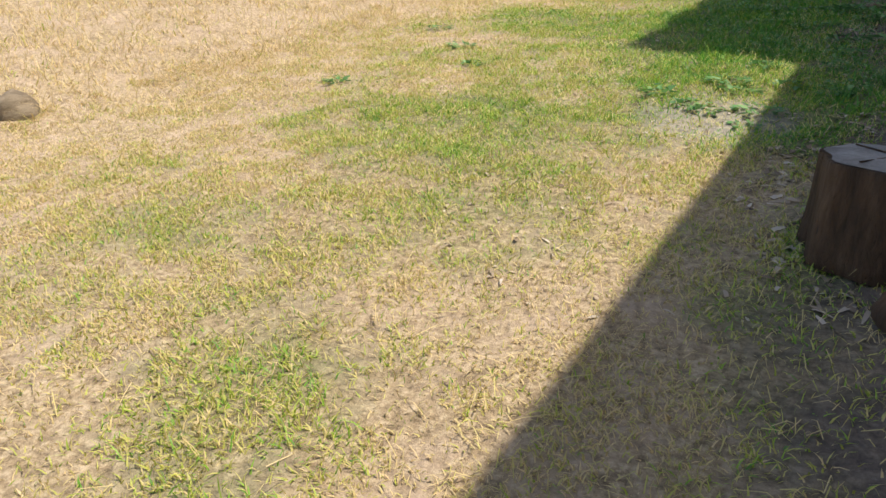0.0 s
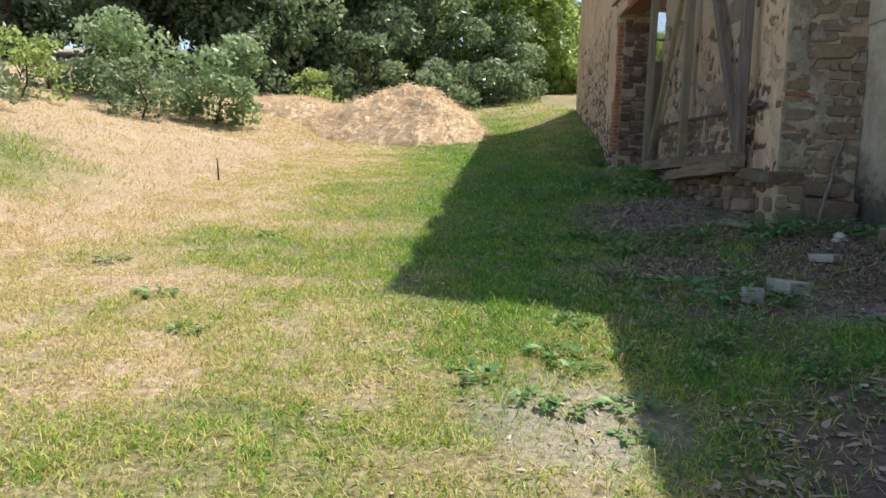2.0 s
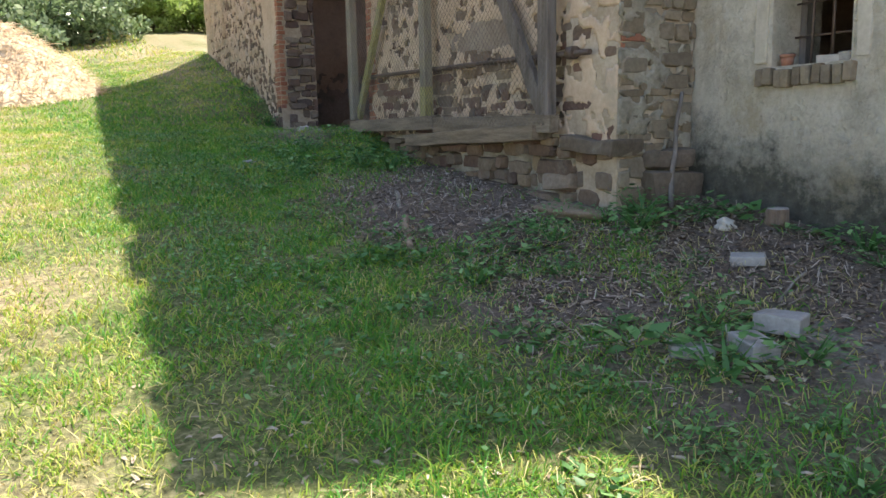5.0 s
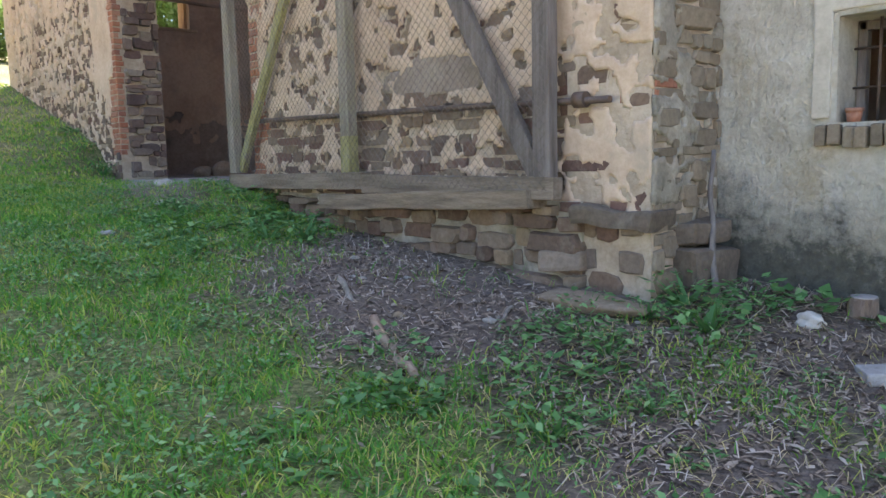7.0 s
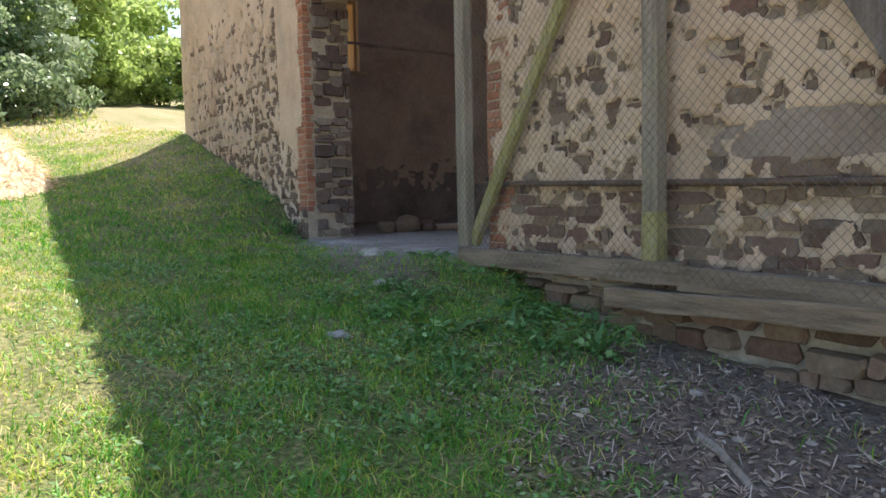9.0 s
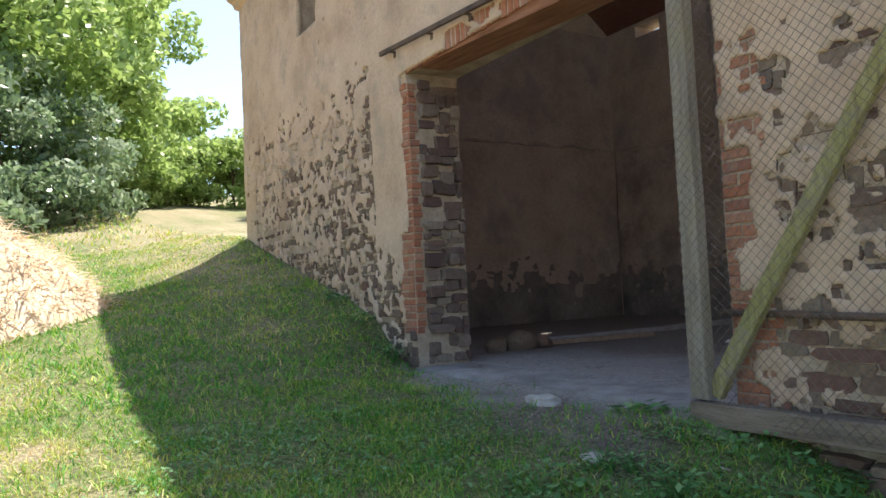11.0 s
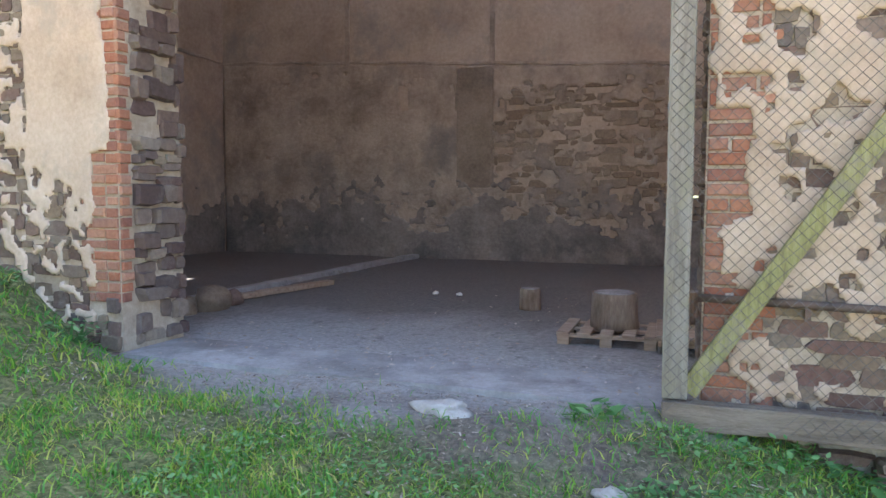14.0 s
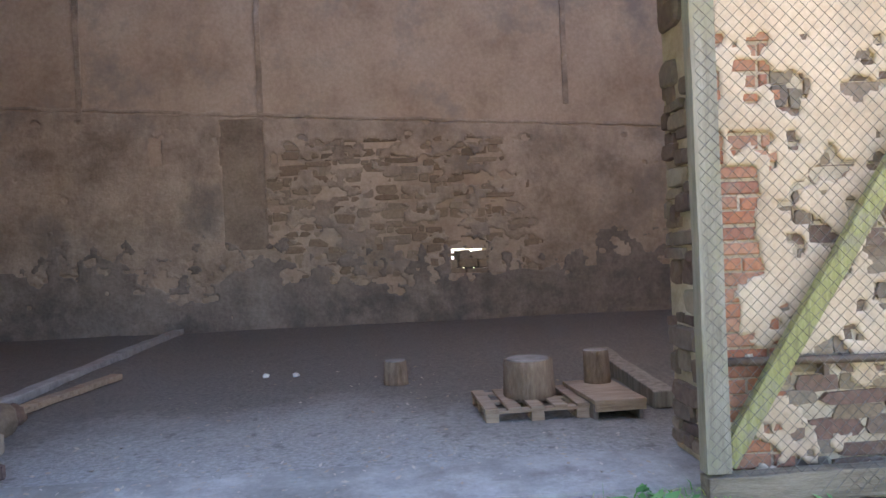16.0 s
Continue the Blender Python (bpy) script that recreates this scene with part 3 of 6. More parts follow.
EAVE_Z, PITCH, RIDGE_X = 8.6, 0.75, 5.75
ridge_z = EAVE_Z + PITCH * (RIDGE_X - 1.1)


def front_slope(x0, x1, y0, y1):
    z0, z1 = EAVE_Z + PITCH * (x0 - 1.1), EAVE_Z + PITCH * (x1 - 1.1)
    slab("roof_barn_front", [(x0, y0, z0), (x1, y0, z1), (x1, y1, z1), (x0, y1, z0)], 0.12, TILE, "old tiled roof slope of the barn with gaps added for light")


# two long unseen gaps added in the front slope to brighten the barn's inside
front_slope(1.22, 2.5, BARN_Y0, BARN_Y1 + 0.1)
front_slope(5.2, RIDGE_X, BARN_Y0, BARN_Y1 + 0.1)
for gap in ((BARN_Y0, 9.8), (15.2, 16.9), (18.6, BARN_Y1 + 0.1)):
    front_slope(2.5, 4.4, *gap)
for gap in ((BARN_Y0, 9.8), (14.4, BARN_Y1 + 0.1)):
    front_slope(4.4, 5.2, *gap)


def back_slope(x0, x1, y0, y1):
    z = lambda x: EAVE_Z + PITCH * (10.4 - x)
    slab("roof_barn_back", [(x1, y0, z(x1)), (x0, y0, z(x0)), (x0, y1, z(x0)), (x1, y1, z(x1))], 0.12, TILE, "old tiled roof slope of the barn with a small hole")


back_slope(RIDGE_X, 8.4, BARN_Y0, BARN_Y1 + 0.1)
back_slope(8.4, 8.6, BARN_Y0, 21.9)
back_slope(8.4, 8.6, 22.05, BARN_Y1 + 0.1)
back_slope(8.6, 10.4, BARN_Y0, BARN_Y1 + 0.1)
slab("roof_house", [(1.9, -9.3, 6.8), (6.5, -9.3, 9.9), (6.5, BARN_Y0 - 0.01, 9.9), (1.9, BARN_Y0 - 0.01, 6.8)], 0.12, TILE, "tiled roof slope of the house")
slab("roof_house_back", [(11.1, -9.3, 6.8), (6.5, -9.3, 9.9), (6.5, BARN_Y0 - 0.01, 9.9), (11.1, BARN_Y0 - 0.01, 6.8)], 0.12, TILE, "tiled roof slope of the house")
for nm, y, d in (("gable_near", BARN_Y0 + 0.02, 0.4), ("gable_far", BARN_Y1 - 0.02, -0.4), ("gable_partition_near", 9.5, -0.1)):
    v = [(1.5, y, 8.548), (10.2, y, 8.548), (RIDGE_X, y, ridge_z - 0.05)]
    v += [(a, y + d, c) for a, b, c in v]
    tagged(new("wall_" + nm, mesh_from(nm, v, [(0, 1, 2), (5, 4, 3), (0, 3, 4, 1), (1, 4, 5, 2), (2, 5, 3, 0)], PLASTER)), "plastered gable of the barn", "wall", kind="structure")
tagged(part("wall_house_back", block((0.4, 18, 9), (11, -0.2, 3), bevel=0), HOUSE_PLASTER), "back wall of the house", "wall", kind="structure")
tagged(part("wall_house_end", block((8.6, 0.4, 9), (6.6, -9.0, 3), bevel=0), HOUSE_PLASTER), "end wall of the house", "wall", kind="structure")
tagged(part("ceiling_house", block((8.6, 17.4, 0.2), (6.7, -0.1, 6.6), bevel=0), INNER), "ceiling of the house", "ceiling", kind="structure")
tagged(part("floor_house", block((8.6, 17.4, 0.2), (6.8, -0.1, 1.0), bevel=0), FLOOR_DUST), "floor of the house", "floor", kind="structure")
tagged(part("wall_house_inner", block((0.3, 4.0, 5.4), (4.0, 7.0, 3.8), bevel=0), INNER), "inner wall of the house", "wall", kind="structure")


# cornice under the barn's eave: stepped plaster moulding
def cornice():
    prof = [(1.47, 8.1), (1.40, 8.12), (1.36, 8.2), (1.28, 8.24), (1.22, 8.36), (1.16, 8.42), (1.14, 8.595), (1.47, 8.595)]
    v, f = [], []
    ys = np.linspace(BARN_Y0, BARN_Y1 + 0.06, 40)
    for y in ys:
        v += [(x, float(y), z) for x, z in prof]
    k = len(prof)
    for i in range(len(ys) - 1):
        f += [(i * k + a, i * k + (a + 1) % k, (i + 1) * k + (a + 1) % k, (i + 1) * k + a) for a in range(k)]
    f += [tuple(range(k))[::-1], tuple((len(ys) - 1) * k + a for a in range(k))]
    tagged(new("trim_cornice", mesh_from("cornice", v, f, PLASTER)), "stepped plaster cornice under the barn eave", "cornice", kind="structure")


cornice()


# ---- stones and bricks of the walls ----
def stone_rows(place, u0, u1, z0, z1, hs, ws, keep, proud, seed):
    """Coursed rubble: irregular flat stones, each with its own outline; place(u, z, d) lays a point on the wall."""
    r = random.Random(seed)
    out, z = [], z0
    while z < z1:
        h = r.uniform(*hs)
        u = u0
        while u < u1:
            w = r.uniform(*ws) * r.choice((0.5, 0.8, 1, 1.35))
            w = min(w, u1 - u)
            if w < 0.045:
                break
            cu, cz = u + w / 2, z + h / 2 + r.uniform(-0.3, 0.3) * h
            if r.random() < keep(cu, cz):
                k = 8
                ring = []
                for cx, cy, corner in ((1, 1, 1), (0, 1, 0), (-1, 1, 1), (-1, 0, 0), (-1, -1, 1), (0, -1, 0), (1, -1, 1), (1, 0, 0)):
                    q = (0.70, 1.0) if corner else (0.86, 1.06)
                    ring.append((cx * w * 0.49 * r.uniform(*q) + (0 if cx else r.uniform(-0.25, 0.25) * w), cy * h * 0.49 * r.uniform(*q) + (0 if cy else r.uniform(-0.2, 0.2) * h)))
                d = r.uniform(*proud)
                tilt = r.uniform(-0.05, 0.05)
                v = [place(cu + a * 1.05, cz + b * 1.05, -0.05) for a, b in ring]
                v += [place(cu + a, cz + b, d * 0.55 + tilt * a) for a, b in ring]
                v += [place(cu + a * 0.9, cz + b * 0.84, d + tilt * a) for a, b in ring]
                f = []
                for lo in (0, k):
                    f += [(lo + i, lo + (i + 1) % k, lo + k + (i + 1) % k, lo + k + i) for i in range(k)]
                f.append(tuple(range(2 * k, 3 * k)))
                out.append((v, f, cu, cz))
            u += w
        z += h
    return out


def lay(stones, parent, mat, name="stone", near=None, flip=False):
    """Stones that near(u, z) picks become parts of their own; the rest is joined."""
    jv, jf, made = [], [], 0
    for v, f, u, z in stones:
        if flip:
            f = [tuple(reversed(q)) for q in f]
        if near and near(u, z) and made < 290:
            part(name, mesh_from(name, v, f, mat), mat, parent)
            made += 1
        else:
            k = len(jv)
            jv += v
            jf += [tuple(i + k for i in q) for q in f]
    if jf:
        tagged(part(name + "_field", mesh_from(name + "_field", jv, jf, mat), mat, parent), kind="stuff")


def on_front(u, z, d):
    return (BARN_X + float(wall_bumps(u, z)) - d, u, z)


def bare_share(u, z):
    """How much of the plaster has fallen off, from 0 to 1, over the barn front."""
    top = 5.1 + 0.5 * (lattice_noise(u * 0.9, u * 0 + 3.3) - 0.5)
    left = np.maximum(0.025, 0.55 * sstep(6.2, 4.3, z + top - 5.1) + 0.10 * sstep(3.4, 2.6, z))
    left = np.where((u < 17.62 + 0.55 * sstep(3.2, 3.6, z)) & (z > 3.1), 0.01, left)
    right = np.select([z < 2.70, z < 2.80, z < 3.75, z < 4.4], [0.60, 0.3, 0.32, 0.22], 0.1)
    right = np.where(u < 9.36, np.where(z < 2.3, 0.55, 0.42), right)
    share = np.where(u > DOOR_Y1, left, np.where(u < DOOR_Y0, right, 0.02))
    return np.where((z > DOOR_TOP) & (z < 5.49) & (u > 14.3) & (u < 16.5), 0.62, share)


def brick_edge(z, wide):
    """How far from the door the plaster starts."""
    w = np.where(wide, np.where(z < 3.6, 0.24, 0.10), np.where((z > 3.18) & (z < 3.74), 0.22, np.where(z < 3.05, 0.09, 0.03)))
    return w + 0.13 * (fbm(z * 6.0, z * 0 + np.where(wide, 2.2, 8.8), 3) - 0.5)


PATCHES = ((10.56, 2.88, 0.46, 0.19), (10.12, 3.74, 0.30, 0.2))


def plaster_skin():
    """The plaster coat: a skin over the stones, with ragged holes where it has fallen off."""
    step = 0.024
    us, zs = np.arange(BARN_Y0, BARN_Y1 + step, step), np.arange(1.92, 8.3, step)
    U, Zz = np.meshgrid(us, zs)
    f = 0.72 * fbm(U * 4.6, Zz * 7.5) + 0.28 * fbm(U * 15.0 + 40, Zz * 19.0, 3)
    fleck = 0.55 * fbm(U * 7.5 + 21, Zz * 8.0 + 13) + 0.45 * fbm(U * 17.0 + 4, Zz * 17.0, 3)
    f = np.where(U > DOOR_Y1, fleck, 0.46 * f + 0.54 * fleck)
    thr = np.interp(bare_share(U, Zz), [0, 0.02, 0.1, 0.3, 0.5, 0.7, 0.9, 1], [0, 0.27, 0.37, 0.455, 0.5, 0.55, 0.63, 1])
    g = (f - thr) * 4
    left_d, right_d = U - DOOR_Y1 - brick_edge(Zz, True), DOOR_Y0 - U - brick_edge(Zz, False)
    door = np.where(Zz < DOOR_TOP - 0.01, np.maximum(left_d, right_d), np.maximum(np.maximum(left_d + 0.25, right_d + 0.25), (Zz - DOOR_TOP) + 0.01))
    g = np.minimum(g, door * 3)
    for y0, y1, z0, z1 in (UPPER_WIN, SMALL_WIN):
        away = np.maximum(np.maximum(y0 - U, U - y1), np.maximum(z0 - Zz, Zz - z1)) + 0.05 * (fbm(U * 7, Zz * 7, 3) - 0.65)
        g = np.minimum(g, away * 4)
    for cy, cz, ry, rz in PATCHES:
        bulge = np.sqrt(((U - cy) / ry) ** 2 + ((Zz - cz) / np.where(Zz > cz, rz, rz * 0.35)) ** 2) + 0.5 * (fbm(U * 6, Zz * 6, 3) - 0.5)
        g = np.minimum(g, (bulge - 1) * 1.5)
        near = (np.abs(U[0] - cy) < ry * 1.5)[None, :] & (np.abs(Zz[:, 0] - cz) < rz * 1.6)[:, None]
        rows, cols = np.where(near.any(1))[0], np.where(near.any(0))[0]
        cut = np.ix_(rows, cols)
        skin(U[cut], Zz[cut], (1.25 - bulge[cut]) * 1.5, step, lambda U, Zz, g: (BARN_X + wall_bumps(U, Zz) - 0.006, U, Zz), (0.02, 0, 0), CEMENT, barn_wall, "smooth grey cement repair where plaster has fallen")

    def place(U, Zz, g):
        X = BARN_X + wall_bumps(U, Zz) - 0.011 - 0.006 * (fbm(U * 5, Zz * 5, 3) - 0.5) + 0.006 * np.exp(-np.clip(g, 0, None) * 9)
        return X, np.minimum(U, BARN_Y1), Zz
    skin(U, Zz, g, step, place, (0.03, 0, 0), PLASTER, barn_wall, "flaking beige lime plaster coat with ragged holes")


def skin(U, Zz, g, step, place, depth, mat, parent, label, flip=False):
    """A thin coat over the grid U, Zz where g is above nought; depth: the step from its face to its back."""
    gu, gzz = np.gradient(g, step, axis=1), np.gradient(g, step, axis=0)
    k = np.clip(-g, 0, None) / np.maximum(gu ** 2 + gzz ** 2, 1e-3)
    du, dz = np.clip(k * gu, -0.6 * step, 0.6 * step), np.clip(k * gzz, -0.6 * step, 0.6 * step)
    cell = (g[:-1, :-1] + g[:-1, 1:] + g[1:, :-1] + g[1:, 1:]) > 0
    n = U.size
    x, y, z = place(U + du, Zz + dz, g)
    front = np.stack([x, y, z], -1).reshape(-1, 3)
    back = front + np.array(depth)
    idx = np.arange(n).reshape(U.shape)
    A, B, C, D = idx[:-1, :-1], idx[:-1, 1:], idx[1:, 1:], idx[1:, :-1]
    faces = [np.stack([A, D, C, B], -1)[cell]]
    pad = np.pad(cell, 1)
    for sh, p, q in (((1, 0), A, B), ((-1, 0), C, D), ((0, 1), D, A), ((0, -1), B, C)):
        nb = pad[1 - sh[0]:pad.shape[0] - 1 - sh[0], 1 - sh[1]:pad.shape[1] - 1 - sh[1]]
        e = cell & ~nb
        faces.append(np.stack([p[e], q[e], q[e] + n, p[e] + n], -1))
    faces = np.concatenate(faces)
    faces = faces[:, ::-1] if flip else faces
    used = np.unique(faces)
    remap = np.full(2 * n, -1)
    remap[used] = np.arange(len(used))
    me = tris_mesh("plaster_coat", np.concatenate([front, back])[used], remap[faces], mat)
    me.polygons.foreach_set("use_smooth", [True] * len(me.polygons))
    return part("plaster_coat", me, mat, parent, label)


THR = ([0, 0.02, 0.1, 0.3, 0.5, 0.7, 0.9, 1], [0, 0.27, 0.37, 0.455, 0.5, 0.55, 0.63, 1])


def side_skin():
    """Grey mortar smeared between the stones of the barn's side wall."""
    step = 0.02
    U, Zz = np.meshgrid(np.arange(BARN_X + 0.004, 2.2, step), np.arange(1.9, 6.0, step))
    f = 0.62 * fbm(U * 5.0 + 11, Zz * 8.5) + 0.38 * fbm(U * 16.0 + 3, Zz * 20.0, 3)
    share = 0.34 + 0.42 * sstep(1.62, 1.95, U + 0.25 * (fbm(U * 3, Zz * 3 + 8, 3) - 0.5)) * sstep(2.15, 2.35, Zz) + 0.2 * sstep(2.2, 1.95, Zz)
    g = (f - np.interp(share, *THR)) * 4

    def place(U, Zz, g):
        return np.minimum(U, 2.195), BARN_Y0 + wall_bumps(U, Zz) - 0.026 - 0.012 * (fbm(U * 6, Zz * 6, 3) - 0.5) + 0.008 * np.exp(-np.clip(g, 0, None) * 9), Zz
    skin(U, Zz, g, step, place, (0, 0.03, 0), GREY_MORTAR, barn_side, "crumbling grey mortar smeared over the stones", True)


def back_skin():
    """The back wall's lower coat: sound plaster beside a field where the rubble shows through."""
    step = 0.035
    U, Zz = np.meshgrid(np.arange(9.53, 22.69, step), np.arange(2.1, 5.95, step))
    f = 0.66 * fbm(U * 3.6 + 5, Zz * 6.5 + 2) + 0.34 * fbm(U * 11.0 + 3, Zz * 13.0, 3)
    w = 0.5 * (fbm(U * 1.3, Zz * 1.3 + 4, 3) - 0.5)
    rubble = sstep(12.6, 13.3, U + w) * sstep(17.05, 17.0, U) * sstep(3.0, 3.5, Zz + w) * sstep(5.35, 4.9, Zz + w)
    damp = sstep(3.5, 2.9, Zz + w) * 0.3
    share = np.maximum(0.03 + 0.5 * rubble, damp)
    g = (f - np.interp(share, *THR)) * 4
    stripe = np.maximum(17.06 - U, U - 17.72) + 0.04 * (fbm(U * 6, Zz * 6, 3) - 0.5)
    g = np.minimum(g, stripe * 4 + 10 * (Zz < 3.45) + 10 * (Zz > 5.5))
    stain = np.maximum(np.abs(U - 18.75) - 0.11, np.abs(Zz - 5.05) - 0.22) + 0.12 * (fbm(U * 5, Zz * 5, 3) - 0.5)
    g = np.minimum(g, stain * 6)
    hole = np.maximum(np.maximum(HATCH[0] - U, U - HATCH[1]), np.maximum(HATCH[2] - Zz, Zz - HATCH[3])) + 0.03 * (fbm(U * 7, Zz * 7, 3) - 0.6)
    g = np.minimum(g, hole * 5)
    g = np.minimum(g, (5.58 + 0.055 * (U - 17.5) + 0.05 * (fbm(U * 4, Zz * 4, 3) - 0.5) - Zz) * 5)

    def place(U, Zz, g):
        return BACK_X - wall_bumps(U, Zz) - 0.034 - 0.014 * (fbm(U * 2.5, Zz * 2.5, 3) - 0.5) + 0.012 * np.exp(-np.clip(g, 0, None) * 7), U, Zz
    skin(U, Zz, g, step, place, (0.05, 0, 0), INNER_LOW, barn_back, "blotched lower plaster, fallen off the rubble in places")
    # a darker coat with a ragged upper edge along the wall's foot
    edge = 3.15 + 0.9 * (fbm(U * 0.8 + 2, Zz * 0.8, 3) - 0.5) + 1.9 * (fbm(U * 5, Zz * 6, 4) - 0.5)
    g = np.minimum((edge - Zz) * 4, hole * 5)
    skin(U, Zz, g, step, lambda U, Zz, g: (BACK_X - wall_bumps(U, Zz) - 0.046 - 0.014 * (fbm(U * 2.5, Zz * 2.5, 3) - 0.5) + 0.008 * np.exp(-np.clip(g, 0, None) * 5), U, Zz), (0.05, 0, 0), INNER_DARK, barn_back, "darker coat with a ragged edge along the wall's foot")
    U, Zz = np.meshgrid(np.arange(2.1, BACK_X - 0.06, step), np.arange(2.1, 4.2, step))
    g = (3.15 + 0.9 * (fbm(U * 0.8 + 7, Zz * 0.8, 3) - 0.5) + 1.9 * (fbm(U * 5, Zz * 6, 4) - 0.5) - Zz) * 4
    skin(U, Zz, g, step, lambda U, Zz, g: (U, 22.678 - wall_bumps(U, Zz) + 0.006 * np.exp(-np.clip(g, 0, None) * 5), Zz), (0, 0.05, 0), INNER_DARK, far_coat, "darker coat with a ragged edge along the wall's foot")
    field = stone_rows(lambda u, z, d: (BACK_X - float(wall_bumps(u, z)) - d, u, z), 12.4, 17.04, 2.9, 5.2, (0.09, 0.2), (0.16, 0.5), lambda u, z: 0.85, (0.0, 0.03), 31)
    lay(field, barn_back, INNER_STONE, near=lambda u, z: 3.3 < z < 4.9)


side_skin()
plaster_skin()
packed = lambda u, z: 0.96
low = stone_rows(on_front, 8.76, 13.1, 1.95, 2.72, (0.07, 0.15), (0.12, 0.42), packed, (-0.010, 0.008), 3)
mid = stone_rows(on_front, 8.76, 13.1, 2.74, 4.4, (0.06, 0.13), (0.1, 0.36), packed, (-0.012, 0.005), 2)
stones = stone_rows(on_front, 17.62, 23.2, 2.3, 5.7, (0.05, 0.12), (0.07, 0.24), packed, (-0.010, 0.007), 1)
stones += stone_rows(on_front, 8.76, 13.1, 4.4, 6.2, (0.06, 0.13), (0.1, 0.36), packed, (-0.012, 0.005), 5)
low += stone_rows(on_front, 17.33, 17.64, 2.05, 2.5, (0.09, 0.14), (0.14, 0.3), packed, (0.0, 0.03), 9)
lay(low + mid + stones, barn_wall, STONE, near=lambda u, z: u < 13.2 and z < 4.4)

side = stone_rows(lambda u, z, d: (u, BARN_Y0 + float(wall_bumps(u, z)) - d, z), BARN_X + 0.01, 2.2, 1.35, 5.9, (0.06, 0.17), (0.12, 0.36), lambda u, z: 0.95, (0.012, 0.034), 6)
lay(side, barn_side, SIDE_STONE, near=lambda u, z: True, flip=True)
back_skin()
jamb = stone_rows(lambda u, z, d: (u, DOOR_Y1 - d, z), BARN_X + 0.135, BARN_X + BARN_T - 0.005, 2.2, 5.12, (0.06, 0.18), (0.12, 0.34), lambda u, z: 0.93, (0.015, 0.085), 7)
jamb += stone_rows(lambda u, z, d: (u, DOOR_Y0 + d, z), BARN_X + 0.13, BARN_X + BARN_T - 0.005, 2.2, 5.12, (0.06, 0.17), (0.14, 0.34), lambda u, z: 0.85, (0.01, 0.04), 8)
lay(jamb, barn_wall, JAMB_STONE, "jamb_stone", near=lambda u, z: z < 3.6)

def bricks(place, courses, z0, width, seed, parent, mat=None, pitch=0.0775, name="brick"):
    """Rows of single bricks; width(i, z) is how far the toothing reaches."""
    r = random.Random(seed)
    for i in range(courses):
        z = z0 + i * pitch
        u, reach = 0.0, width(i, z)
        first = True
        while u < reach - 0.03:
            w = min(reach - u, r.choice((0.115, 0.24)) if first else 0.24)
            first = False
            d = r.uniform(-0.008, 0.003)
            j = [r.uniform(-0.006, 0.006) for _ in range(6)]
            lo, hi = z + 0.006 + j[0], z + pitch - 0.007 + j[1]
            a, b = u + 0.004, u + w - 0.010 + j[2]
            e = 0.006
            v = [place(a, lo, -0.05), place(b, lo, -0.05), place(b, hi, -0.05), place(a, hi, -0.05),
                 place(a, lo, d - e), place(b, lo, d - e), place(b, hi, d - e), place(a, hi, d - e),
                 place(a + e, lo + e, d), place(b - e, lo + e + j[3], d), place(b - e, hi - e + j[4], d), place(a + e, hi - e, d)]
            f = []
            for k in (0, 4):
                f += [(k + q, k + (q + 1) % 4, k + 4 + (q + 1) % 4, k + 4 + q) for q in range(4)]
            f.append((8, 9, 10, 11))
            me = mesh_from(name, v, f, mat or BRICK)
            bm = bmesh.new()
            bm.from_mesh(me)
            bmesh.ops.recalc_face_normals(bm, faces=bm.faces)
            bm.to_mesh(me)
            bm.free()
            part(name, me, mat or BRICK, parent)
            u += w


def left_reach(i, z):
    return 0.36 if i % 2 else 0.30


def right_reach(i, z):
    return 0.36 if i % 2 else 0.30


bricks(lambda u, z, d: on_front(DOOR_Y1 + 0.006 + u, z, d), 35, 2.5, left_reach, 11, barn_wall)
bricks(lambda u, z, d: on_front(DOOR_Y0 - 0.006 - u, z, d), 39, 2.12, right_reach, 12, barn_wall)
# the brick ends that show in the two jambs
bricks(lambda u, z, d: (BARN_X + 0.012 + u, DOOR_Y1 - 0.022 - d, z), 35, 2.5, lambda i, z: 0.13 if i % 3 else 0.09, 13, barn_wall)
bricks(lambda u, z, d: (BARN_X + 0.012 + u, DOOR_Y0 + d, z), 39, 2.12, lambda i, z: 0.24 if i % 2 else 0.12, 14, barn_wall)
# bricks on end over the door, bare where the plaster has gone
for i in range(46):
    y = DOOR_Y0 + 0.02 + i * 0.085
    bricks(lambda u, z, d: on_front(y + u, z, d - 0.004), 1, 5.305, lambda a, b: 0.08, 60 + i, barn_wall, None, 0.2)
# two bricks in the corner of the pier
bricks(lambda u, z, d: on_front(8.78 + u, z, d), 2, 2.62, lambda i, z: 0.3 if i else 0.2, 90, barn_wall)
bricks(lambda u, z, d: (BARN_X + 0.02 + u, BARN_Y0 - 0.01 - d, z), 2, 2.62, lambda i, z: 0.24, 91, barn_side)

# bricks round the house door
bricks(lambda u, z, d: (HOUSE_X - d, 6.78 + u, z), 26, 1.25, lambda i, z: 0.12 if i % 2 else 0.06, 15, house_wall)

# foundation of larger stones under the gate
footing = empty("foundation", (1.45, 10.7, 1.6), "rough fieldstone foundation under the barn wall", "foundation")
fs = stone_rows(lambda u, z, d: (BARN_X - 0.03 - d, u, z), 9.2, 12.9, 1.3, 2.08, (0.06, 0.15), (0.14, 0.4), lambda u, z: 1.0 if z < 2.04 else 0, (0.0, 0.09), 21)
